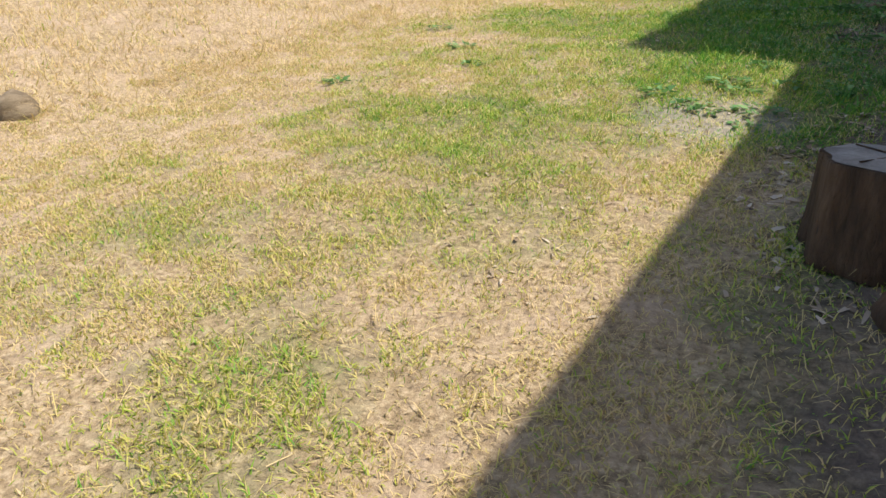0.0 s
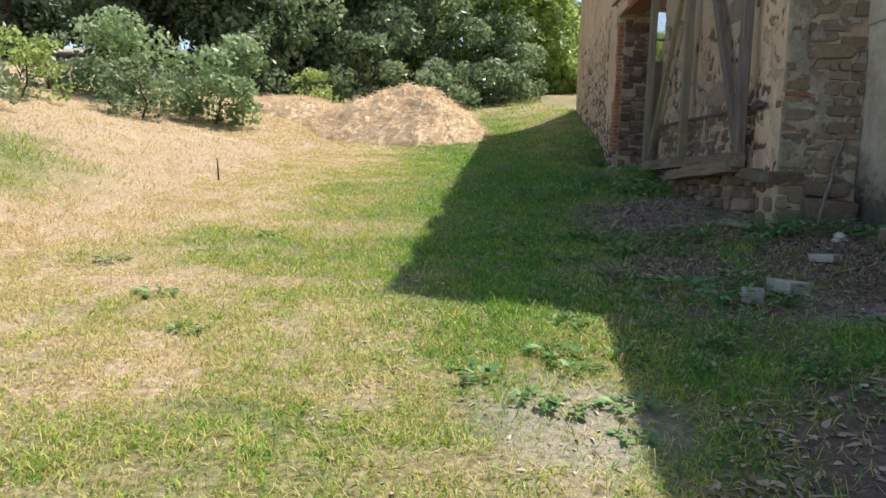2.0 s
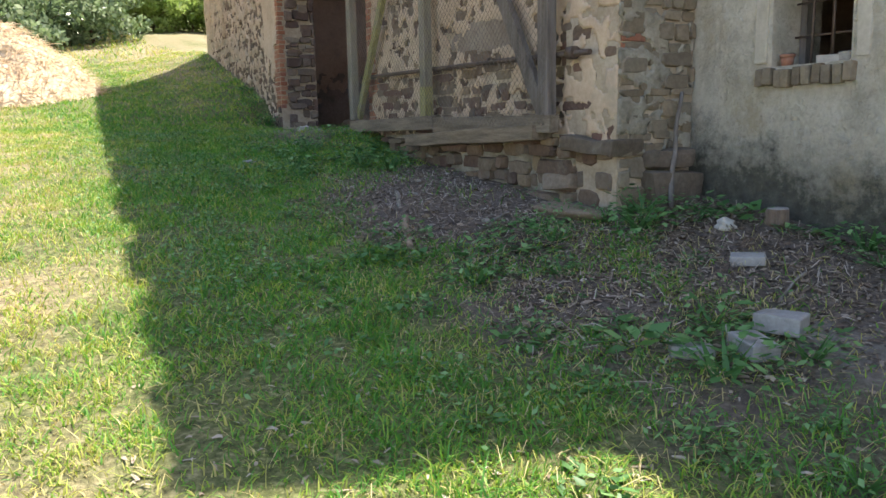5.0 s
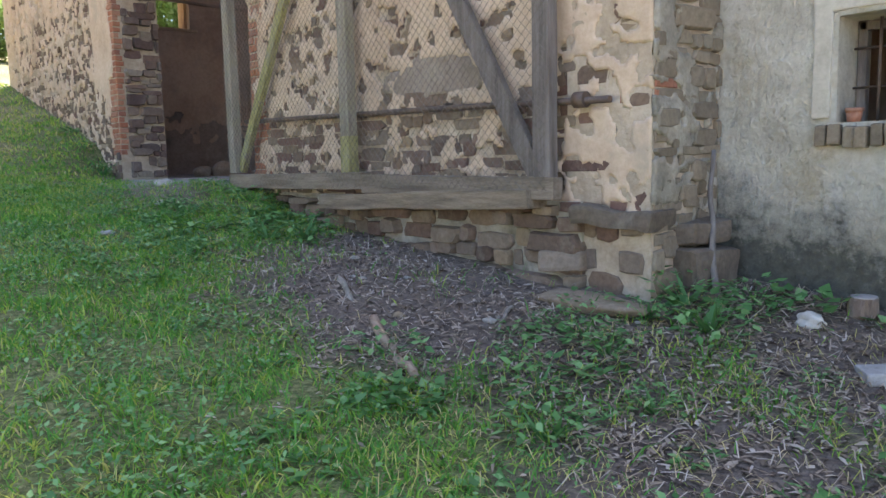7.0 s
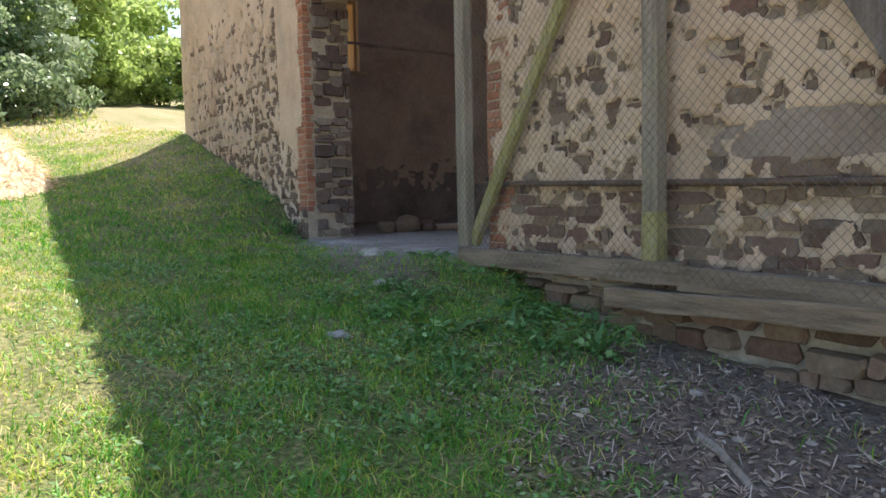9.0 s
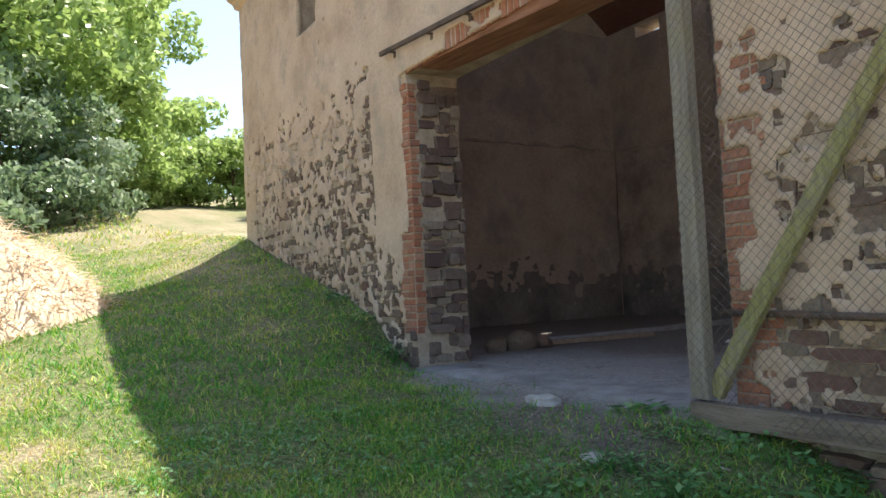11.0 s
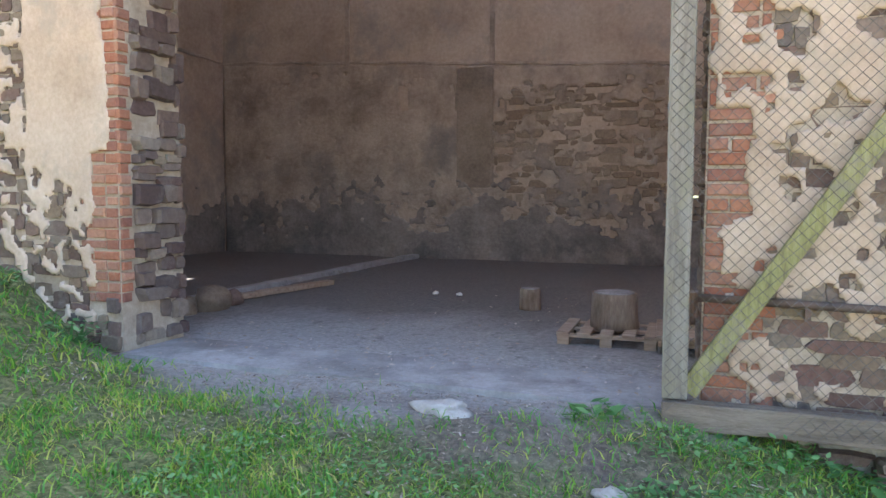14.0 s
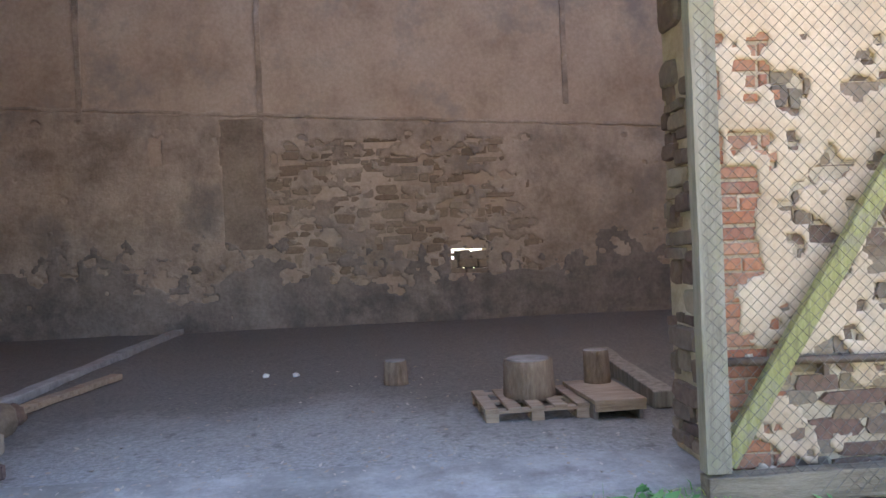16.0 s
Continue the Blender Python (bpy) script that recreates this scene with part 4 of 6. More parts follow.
fs += stone_rows(lambda u, z, d: (BARN_X - d, u, z), 8.78, 9.22, 1.3, 1.86, (0.1, 0.2), (0.16, 0.4), lambda u, z: 0.95, (-0.02, 0.03), 22)
for v, f, u, z in fs:
    part("stone", mesh_from("stone", v, f, STONE), STONE, footing)
part("core", block((0.2, 3.6, 0.9), (BARN_X + 0.075, 11.02, 1.6), bevel=0), GREY_MORTAR, footing)
part("ledge_stone", block((0.36, 0.58, 0.12), (BARN_X + 0.06, 8.98, 1.955), (4, -4, 7), 0.03, 0.06, 6, 2), DARK_STONE, footing, "flat ledge stone jutting from the corner")
part("ledge_stone", block((0.46, 0.3, 0.36), (1.93, 8.70, 1.58), (0, 0, -3), 0.05, 0.06, 4, 5), DARK_STONE, footing, "dark block at the foot of the corner")
part("ledge_stone", block((0.4, 0.2, 0.14), (1.9, 8.68, 1.86), (0, 3, -2), 0.04, 0.05, 4, 6), DARK_STONE, footing)
part("ledge_stone", block((0.3, 0.3, 0.14), (BARN_X + 0.02, 9.36, 1.66), (0, 4, 9), 0.03, 0.04, 4, 8), STONE, footing)


# ---- the sliding gate, its track and lock bar ----
def gate():
    g = empty("sliding_gate", (1.36, 11.46, 2.1), "weathered timber sliding gate covered with chain-link mesh", "gate")
    x = 1.35
    for y, z0, z1, w, m, alg in ((13.52, 2.24, 5.58, 0.125, GREEN_POST, 0), (11.5, 2.2, 5.58, 0.12, GREEN_POST, 0.3), (9.41, 2.16, 5.58, 0.13, DARK_WOOD, 0)):
        p = part("post", block((0.09, w, z1 - z0), (x - 0.02, y, (z0 + z1) / 2), (0, 0, 0), 0.006, 0.006, 8, int(y)), m, g)
        if alg:
            part("algae", block((0.094, w + 0.006, alg), (x - 0.02, y, z0 + 0.04 + alg / 2), (0, 0, 0), 0.006, 0.006, 8, int(y)), LICHEN_WOOD, p, "yellow-green algae on the foot of the post")
    for (ya, za), (yb, zb), m, w in (((13.46, 2.27), (11.58, 5.2), LICHEN_WOOD, 0.1), ((9.5, 2.22), (11.42, 5.45), DARK_WOOD, 0.13)):
        ln = math.hypot(yb - ya, zb - za)
        ang = math.degrees(math.atan2(zb - za, yb - ya))
        part("brace", block((0.06, w, ln), (x + 0.015, (ya + yb) / 2, (za + zb) / 2), (ang - 90, 0, 0), 0.006, 0.006, 8, int(ya)), m, g)
    part("bottom_rail", merge(block((0.11, 2.3, 0.14), (x - 0.025, 12.43, 2.165), (-0.4, 0, 0), 0.008, 0.008, 8, 4), block((0.10, 1.98, 0.145), (x - 0.02, 10.3, 2.14), (0.5, 0, 0), 0.008, 0.01, 8, 6)), RAIL_WOOD, g, "worn bottom rail with frayed wire ends")
    part("top_rail", block((0.09, 4.24, 0.14), (x, 11.46, 5.57), (0, 0, 0), 0.008, 0.006, 8, 7), WEATHERED, g)
    # chain-link: two sets of thin crossing wires in front of the timber
    pitch, y0, y1, z0, z1 = 0.046, 9.36, 13.57, 2.12, 5.6
    v, f = [], []
    for s in (1, -1):
        lo, hi = (y0 - z1, y1 - z0) if s > 0 else (y0 + z0, y1 + z1)
        n = int((hi - lo) / (pitch * 1.414))
        for i in range(n):
            k = lo + (i + 0.5) * pitch * 1.414
            if s > 0:
                ya, yb = max(y0, k + z0), min(y1, k + z1)
                za, zb = ya - k, yb - k
            else:
                ya, yb = max(y0, k - z1), min(y1, k - z0)
                za, zb = k - ya, k - yb
            if yb - ya < 0.03:
                continue
            segs = max(1, int((yb - ya) / 0.22))
            for q in range(segs + 1):
                t = q / segs
                y, z = ya + (yb - ya) * t, za + (zb - za) * t
                sag = 0.012 * math.sin(y * 5.0 + z * 2.0) + 0.006 * math.sin(z * 9 + y)
                xx = x - 0.082 + sag * 0.6 + s * 0.0016
                r = 0.0017
                b = len(v)
                v += [(xx - r, y, z), (xx + r * 0.6, y, z + r * 1.2), (xx + r * 0.6, y, z - r * 1.2)]
                if q:
                    f += [(b - 3 + e, b - 3 + (e + 1) % 3, b + (e + 1) % 3, b + e) for e in range(3)]
    part("chain_link", mesh_from("chain_link", v, f, WIRE), WIRE, g, "thin galvanised chain-link mesh")
    return g


gate()
track = empty("door_track", (1.38, 13.5, 5.6), "rusty steel sliding track with brackets above the door", "track")
part("bar", block((0.035, 8.6, 0.05), (1.40, 13.45, 5.36), (3.6, 0, 0), 0.005, 0.004, 10, 1), RUST, track)
for y in (17.5, 16.7, 16.0, 14.9, 13.9, 12.6, 11.2, 9.8):
    zb = 5.335 + 0.063 * (y - 13.45)
    part("bracket", merge(block((0.09, 0.03, 0.018), (1.43, y, zb), bevel=0.003), block((0.02, 0.045, 0.07), (1.46, y, zb - 0.025), bevel=0.003)), RUST, track)
lock = empty("lock_bar", (1.42, 11.1, 2.72), "dark steel pipe held across the wall behind the gate", "pipe")
part("pipe", rod((1.415, 13.42, 2.76), (1.415, 8.98, 2.66), 0.022, None, 10, 8, 0.01), RUST, lock)
part("collar", rod((1.415, 9.24, 2.665), (1.415, 9.16, 2.663), 0.05, None, 10), RUST, lock)
for y in (12.9, 10.4):
    part("clip", block((0.09, 0.03, 0.06), (1.44, y, 2.70), bevel=0.004), RUST, lock)
tagged(part("sill_beam", block((0.2, 2.35, 0.13), (1.33, 10.65, 2.03), (-2.2, 3, 0.6), 0.012, 0.02, 10, 3), SILL_WOOD), "warm brown hewn timber lying on the foundation under the gate", "beam")
tagged(part("lintel_beam", block((0.40, 4.15, 0.17), (1.70, 15.36, 5.315), (2.9, 0, 0), 0.01, 0.008, 10, 5), BEAM), "reddish brown timber lintel over the barn door", "beam")

# light jambs of the two upper windows
for (y0, y1, z0, z1), nm in ((UPPER_WIN, "window_1"), (SMALL_WIN, "window_2")):
    w = empty(nm, (BARN_X, (y0 + y1) / 2, z0), "open unglazed window hole with broken plaster edges", "window")
    w["kind"] = "structure"
    part("window_sill", block((0.5, y1 - y0 + 0.04, 0.05), (BARN_X + 0.28, (y0 + y1) / 2, z0 + 0.02), (0, 0, 0), 0.01, 0.01, 6, 3), PLASTER, w)
    part("jamb_edge", block((0.05, 0.07, z1 - z0), (BARN_X + 0.012, y1 - 0.02, (z0 + z1) / 2), (0, 0, 0), 0.012, 0.02, 7, 4), MORTAR, w)


fw = empty("window_4", (4.2, 22.9, FAR_WIN[2]), "open window hole in the far gable with its sunlit reveal coloured orange", "window")
fw["kind"] = "structure"
# added strips whose orange colour imitates sunlight on the reveal
part("frame", block((0.06, 0.3, FAR_WIN[3] - FAR_WIN[2] - 0.02), (FAR_WIN[1] - 0.034, 22.98, (FAR_WIN[2] + FAR_WIN[3]) / 2), (0, 0, 0), 0.006, 0.004, 5, 2), SUNLIT_REVEAL, fw)
part("frame", block((0.06, 0.3, FAR_WIN[3] - FAR_WIN[2] - 0.02), (FAR_WIN[0] + 0.034, 22.98, (FAR_WIN[2] + FAR_WIN[3]) / 2), (0, 0, 0), 0.006, 0.004, 5, 3), SUNLIT_REVEAL, fw)
part("lintel", block((1.41, 0.3, 0.07), (4.225, 22.98, FAR_WIN[3] - 0.04), (0, 0, 0), 0.006, 0.004, 5, 4), SUNLIT_REVEAL, fw)
part("window_sill", block((1.9, 0.62, 0.06), (4.22, 22.95, FAR_WIN[2] - 0.001), (0, 0, 0), 0.01, 0.01, 6, 3), MORTAR, fw)

# eave tiles, uneven along the edge
for i in range(74):
    y = BARN_Y0 + 0.1 + i * 0.197
    j = rng.uniform(-0.035, 0.03) + (0.11 if i in (4, 9, 15, 16, 23, 31) else 0)
    if i == 0:
        TILE_MESH = mesh_from("tile", [(-0.04, -0.095, 0), (0.3, -0.095, 0.255), (0.3, 0.095, 0.255), (-0.04, 0.095, 0), (-0.05, -0.095, 0.02), (0.29, -0.095, 0.275), (0.29, 0.095, 0.275), (-0.05, 0.095, 0.02), (-0.075, 0, -0.005), (-0.085, 0, 0.015)],
                              [(0, 1, 2, 3, 8), (9, 7, 6, 5, 4), (0, 4, 5, 1), (1, 5, 6, 2), (2, 6, 7, 3), (3, 7, 9, 8), (8, 9, 4, 0)], TILE)
        eaves = empty("eave_tiles", (1.1, 16, EAVE_Z), "uneven row of old clay tiles along the barn eave", "tiles")
    t = part("tile", TILE_MESH, TILE, eaves)
    t.location = (1.1 + j, y, EAVE_Z + 0.125 + 0.75 * j)


# ---- house window and door ----
hw = empty("window_3", (HOUSE_X, 7.75, 2.48), "small deep unglazed window with rusty bars", "window")
hw["kind"] = "structure"
fr = part("frame", merge(block((0.06, 0.05, 0.6), (HOUSE_X + 0.3, 7.5, 2.77)), block((0.06, 0.05, 0.6), (HOUSE_X + 0.3, 8.01, 2.77)), block((0.06, 0.57, 0.05), (HOUSE_X + 0.3, 7.755, 3.03))), DARK_WOOD, hw)
for i, y in enumerate((7.6, 7.75, 7.9)):
    part("bar", rod((HOUSE_X + 0.22, y, 2.46), (HOUSE_X + 0.22, y, 3.08), 0.009), RUST, fr)
for z in (2.68, 2.9):
    part("bar", rod((HOUSE_X + 0.235, 7.45, z), (HOUSE_X + 0.235, 8.06, z), 0.007), RUST, fr)
for i in range(10):
    part("sill_brick", block((0.12, 0.062, 0.12), (HOUSE_X + 0.005 + 0.012 * math.sin(i * 3.0), 7.46 + i * 0.072, 2.405 + 0.008 * math.sin(i * 5.0)), (0, 4 * math.cos(i * 2.3), 3 * math.sin(i)), 0.012, 0.012, 1, i), SIDE_STONE, hw)
tagged(part("flower_pot", merge(rod((HOUSE_X + 0.07, 7.97, 2.475), (HOUSE_X + 0.07, 7.97, 2.54), 0.035, 0.045, 12), rod((HOUSE_X + 0.07, 7.97, 2.54), (HOUSE_X + 0.07, 7.97, 2.56), 0.05, 0.049, 12)), BRICK), "reddish clay pot on the window sill", "pot")
tagged(part("loose_brick", block((0.09, 0.15, 0.055), (HOUSE_X + 0.08, 7.66, 2.50), (0, 0, 12), 0.01, 0.01, 1, 2), PALE_STONE), "pale brick lying on the window sill", "brick")
tagged(part("loose_brick", block((0.08, 0.09, 0.06), (HOUSE_X + 0.09, 7.55, 2.51), (0, 0, -8), 0.01, 0.01, 1, 3), PALE_STONE), "pale half brick stacked on another brick", "brick")
tagged(part("trim_band", block((0.03, 17.4, 0.22), (HOUSE_X - 0.008, 0.02, 3.47), bevel=0.006, rough=0.006, cuts=40), BAND_PLASTER), "smooth plaster band along the house wall", "trim", kind="structure")
hd = empty("door_1", (HOUSE_X + 0.35, 6.34, 1.1), "closed dark plank door set back in the house wall", "door")
hd["kind"] = "structure"
for i in range(6):
    part("board", block((0.04, 0.14, 2.1), (HOUSE_X + 0.35, 5.98 + i * 0.146, 2.12), bevel=0.005, rough=0.003, cuts=4), DARK_WOOD, hd)
part("door_handle", block((0.06, 0.12, 0.03), (HOUSE_X + 0.31, 6.62, 2.1), bevel=0.008), RUST, hd)

# crumbled plaster scabs round the window and on the wall
for i, (y, z, w, h) in enumerate([(8.12, 2.86, 0.1, 0.7), (7.4, 2.8, 0.09, 0.6), (7.75, 3.13, 0.75, 0.09)]):
    part("plaster_edge", block((0.03, w, h), (HOUSE_X - 0.002, y, z), bevel=0.01, rough=0.012, cuts=6, seed=i), BAND_PLASTER, house_wall)


# ---- inside the barn ----
def pallet(at, rz):
    p = empty("pallet", at, "weathered wooden pallet lying on the barn floor", "pallet", rz=rz)
    m = pose(*at, 0, 0, rz)

    def put(nm, bm):
        bm.transform(m)
        part(nm, bm, PALLET_WOOD, p)
    for i in range(5):
        put("slat", block((0.68, 0.095, 0.02), (0, -0.325 + i * 0.1625, 0.096), bevel=0.003, rough=0.003, cuts=2, seed=i))
    for x in (-0.29, 0, 0.29):
        put("stringer", block((0.09, 0.74, 0.018), (x, 0, 0.077), bevel=0.003))
        for y in (-0.32, 0, 0.32):
            put("foot_block", block((0.09, 0.09, 0.054), (x, y, 0.041), bevel=0.004))
    for y in (-0.32, 0, 0.32):
        put("runner", block((0.68, 0.09, 0.016), (0, y, 0.008), bevel=0.003))
    return p


def log(name, at, r, h, label, seed, lean=0.0):
    e = empty(name, at, label, "log")
    bm = rod((at[0], at[1], at[2] - 0.01), (at[0] + lean, at[1], at[2] + h), r * 1.06, r * 0.97, 18, 5)
    for v in bm.verts:
        d = Vector((v.co.x - at[0], v.co.y - at[1], 0))
        v.co += d * 0.12 * noise.noise(Vector((d.x * 9, d.y * 9, seed + v.co.z * 1.2)))
    bark = part("bark", bm, LOG_BARK, e)
    top = rod((at[0] + lean, at[1], at[2] + h - 0.002), (at[0] + lean, at[1], at[2] + h + 0.008), r * 0.9, r * 0.88, 18)
    part("cut_face", top, CUT_WOOD, bark, "grey cracked cut face")
    return e


pallet((3.22, 14.10, FLOOR_Z), 2)
log("chopping_block", (3.27, 14.08, FLOOR_Z + 0.104), 0.178, 0.27, "thick log section standing on the pallet", 3)
log("log_section", (4.55, 15.07, FLOOR_Z), 0.105, 0.21, "short pale log section standing on the barn floor", 4)
log("log_section", (3.42, 13.52, FLOOR_Z + 0.145), 0.10, 0.24, "dark log section standing on a plank box", 5, 0.02)
bx = empty("plank_box", (3.1, 13.56, FLOOR_Z), "low bench of pale planks beside the pallet", "box")
part("lid", block((0.75, 0.37, 0.03), (3.15, 13.56, FLOOR_Z + 0.13), (0, 0, 4), 0.004, 0.004, 3), PALLET_WOOD, bx)
part("front", block((0.03, 0.36, 0.05), (2.8, 13.53, FLOOR_Z + 0.09), (0, 0, 4), 0.004), PALLET_WOOD, bx)
part("side", block((0.7, 0.03, 0.115), (3.17, 13.72, FLOOR_Z + 0.0575), (0, 0, 4), 0.004), DARK_WOOD, bx)
part("side", block((0.7, 0.03, 0.115), (3.15, 13.41, FLOOR_Z + 0.0575), (0, 0, 4), 0.004), DARK_WOOD, bx)
tagged(part("floor_beam", block((2.2, 0.16, 0.13), (4.15, 13.05, FLOOR_Z + 0.06), (0, 0, -4), 0.012, 0.015, 10, 4), WEATHERED), "long grey timber lying along the barn floor", "beam")
tagged(part("floor_kerb", block((6.2, 0.15, 0.09), (6.72, 18.48, FLOOR_Z + 0.03), (0, 0, 0.3), 0.015, 0.016, 20, 9), CONCRETE), "pale low kerb set in the barn floor", "kerb")
tagged(part("floor_plank", block((2.6, 0.13, 0.06), (4.35, 18.14, FLOOR_Z + 0.03), (0, 0, -9), 0.008, 0.01, 12, 5), PALLET_WOOD), "old pale board lying on the earthen barn floor", "board")
# two small white lumps on the floor
for i, (x, y) in enumerate(((5.27, 16.36), (5.24, 16.06))):
    bm = boulder((0.13, 0.07, 0.05), 3 + i, 0.3, 2)
    bm.transform(pose(x, y, FLOOR_Z + 0.012))
    tagged(part("paper_scrap", bm, WHITE), "small white lump on the barn floor", "paper", "paper scraps")
for i, (x, y, s) in enumerate(((3.35, 18.0, 0.42), (3.75, 18.05, 0.25), (3.0, 18.05, 0.3))):
    bm = boulder((s, s * 0.8, s * 0.8), 20 + i)
    bm.transform(pose(x, y, FLOOR_Z + s * 0.2))
    tagged(part("boulder", bm, STONE), "dark fieldstone lying by the inner wall", "stone", "stones in the barn")
# the shut hatch in the back wall, daylight leaking round its warped boards
hatch = empty("hatch", (BACK_X + 0.2, 13.81, 2.9), "warped wooden hatch not quite closing its hole in the back wall", "hatch")
for k, (y, w, z0, z1) in enumerate(((13.64, 0.16, 2.92, 3.26), (13.81, 0.14, 2.88, 3.245), (13.965, 0.15, 2.94, 3.27))):
    part("board", block((0.035, w, z1 - z0), (BACK_X + 0.14, y, (z0 + z1) / 2), (2 * k - 2, 0, 0), 0.006, 0.02, 5, k), DARK_WOOD, hatch)
part("cross_board", block((0.03, 0.60, 0.05), (BACK_X + 0.105, 13.81, 3.20), (3, 0, 0), 0.006, 0.01, 3, 3), DARK_WOOD, hatch)
part("cross_board", block((0.03, 0.60, 0.05), (BACK_X + 0.105, 13.81, 2.935), (-2, 0, 0), 0.006, 0.01, 3, 4), DARK_WOOD, hatch)
# walled-up arch in the back wall
arch = bmesh.new()
pts = [(0.46 * math.cos(a), 0.16 + 0.22 * math.sin(a)) for a in np.linspace(0, math.pi, 12)] + [(-0.46, -0.36), (0.46, -0.36)]
f = arch.faces.new([arch.verts.new((BACK_X - 0.065, 12.95 + a, 2.56 + b)) for a, b in pts])
bmesh.ops.translate(arch, verts=[v for g_ in [bmesh.ops.extrude_face_region(arch, geom=[f])] for v in g_["geom"] if isinstance(v, bmesh.types.BMVert)], vec=(0.1, 0, 0))
tagged(part("trim_arch", arch, INNER_DARK), "walled-up arched opening in the back wall", "arch", kind="structure")
# dust-caught ledge over the lower coat, and the upright seams above it
tagged(part("trim_ledge", block((0.05, 13.1, 0.05), (BACK_X - 0.005, 16.12, 5.545), (3.15, 0, 0), 0.012, 0.03, 60, 3), INNER_LOW), "dusty plastered ledge along the back wall", "ledge", kind="structure")
tagged(part("trim_ledge", block((7.7, 0.05, 0.06), (5.95, 22.69, 5.93), (0, 0, 0), 0.012, 0.03, 40, 4), INNER_LOW), "dusty plastered ledge along the far inner wall", "ledge", kind="structure")
# a darker upright strip on the lower back wall
tagged(part("trim_flue", block((0.03, 0.72, 2.15), (BACK_X - 0.002, 17.39, 4.5), (0, 0, 0), 0.01, 0.02, 14, 6), STRIP_PLASTER), "darker upright strip of plaster in the back wall", "flue", kind="structure")
for k, y in enumerate((12.1, 17.08, 19.9)):
    tagged(part("trim_post", block((0.05, 0.09, 2.9), (BACK_X - 0.005, y, 7.08), (0, 0, 0), 0.008, 0.012, 14, k), INNER_LOW), "plastered-over timber post in the back wall", "post", kind="structure")


# ---- things outside ----
def set_on(bm, x, y, sink=0.0, rot=(0, 0, 0)):
    bm.transform(pose(x, y, gz(x, y) - sink, *rot))
    return bm


def stump(x, y, r, h):
    z = gz(x, y)
    e = empty("tree_stump", (x, y, z), "sawn chopping stump with dark bark and a cracked grey top", "stump")
    bm = rod((x, y, z - 0.05), (x, y, z + h), r * 1.1, r, 36, 8)
    for v in bm.verts:
        d = Vector((v.co.x - x, v.co.y - y, 0))
        a = math.atan2(d.y, d.x)
        v.co += d * (0.07 * math.sin(3 * a + 1) + 0.05 * math.sin(7 * a) + 0.05 * noise.noise(Vector((a * 6, v.co.z * 4, 1))))
    part("bark", bm, BARK, e, "ridged dark brown bark")
    top = bmesh.new()
    ring = []
    c = top.verts.new((x, y, z + h + 0.012))
    for k in range(36):
        a = 2 * math.pi * k / 36
        rr = r * 0.95 * (1 + 0.07 * math.sin(3 * a + 1) + 0.05 * math.sin(7 * a))
        ring.append((top.verts.new((x + rr * 0.55 * math.cos(a), y + rr * 0.55 * math.sin(a), z + h + 0.012 + 0.006 * math.sin(a * 5))), top.verts.new((x + rr * math.cos(a), y + rr * math.sin(a), z + h + 0.004))))
    for k in range(36):
        p, q = ring[k], ring[(k + 1) % 36]
        top.faces.new((p[0], p[1], q[1], q[0]))
        top.faces.new((c, p[0], q[0]))
    face = part("cut_face", top, CUT_WOOD, e, "grey weathered sawn face")
    for a in (0.4, 2.3, 4.1):
        part("crack", block((r * 0.8, 0.008, 0.006), (x + r * 0.42 * math.cos(a), y + r * 0.42 * math.sin(a), z + h + 0.014), (0, 0, math.degrees(a)), 0.001), BARK, face)
    return e


stump(0.17, 3.3, 0.285, 0.36)


def crumpled_bag(x, y, w, h):
    bm = bmesh.new()
    bmesh.ops.create_icosphere(bm, subdivisions=4, radius=0.5)
    for v in bm.verts:
        c = v.co.copy()
        k = 1 + 0.28 * noise.noise(c * 2.6) + 0.22 * abs(noise.noise(c * 6.5 + Vector((3, 1, 0)))) + 0.06 * noise.noise(c * 15)
        v.co = Vector((c.x * w * k, c.y * w * 0.85 * k, (max(c.z, -0.42) * k + 0.42) * h * 1.05))
    bm.transform(pose(x, y, gz(x, y) - 0.01))
    tagged(part("plastic_bag", bm, BLUE), "crumpled bright blue plastic bag beside the stump", "bag")


crumpled_bag(0.50, 4.22, 0.42, 0.46)
for nm, x, y, s, seed, m, lab in (("rock", 0.30, 2.74, (0.3, 0.34, 0.24), 2, BARK, "brown crumbling rock beside the stump"), ("rock", -5.5, 3.25, (0.3, 0.34, 0.3), 5, SILL_WOOD, "yellow-brown fieldstone in dry grass"),
                                  ("pale_rock", 1.03, 14.70, (0.2, 0.32, 0.09), 8, PALE_STONE, "pale broken quartz stone before the barn door"), ("flat_stone", 1.22, 9.0, (0.32, 0.75, 0.12), 9, STONE, "flat grey stone lying at the barn corner"),
                                  ("pale_rock", 1.72, 7.95, (0.12, 0.15, 0.1), 13, PALE_STONE, "small pale stone at the house foot"),
                                  ("pale_rock", 0.62, 13.75, (0.12, 0.16, 0.08), 14, PALE_STONE, "small pale stone in the grass"), ("pale_rock", -0.25, 12.7, (0.14, 0.2, 0.05), 15, CONCRETE, "flat grey stone sunk in the turf")):
    tagged(part(nm, set_on(boulder(s, seed, 0.5 if nm == "pale_rock" else 0.25), x, y, -s[2] * 0.1), m), lab, "stone")
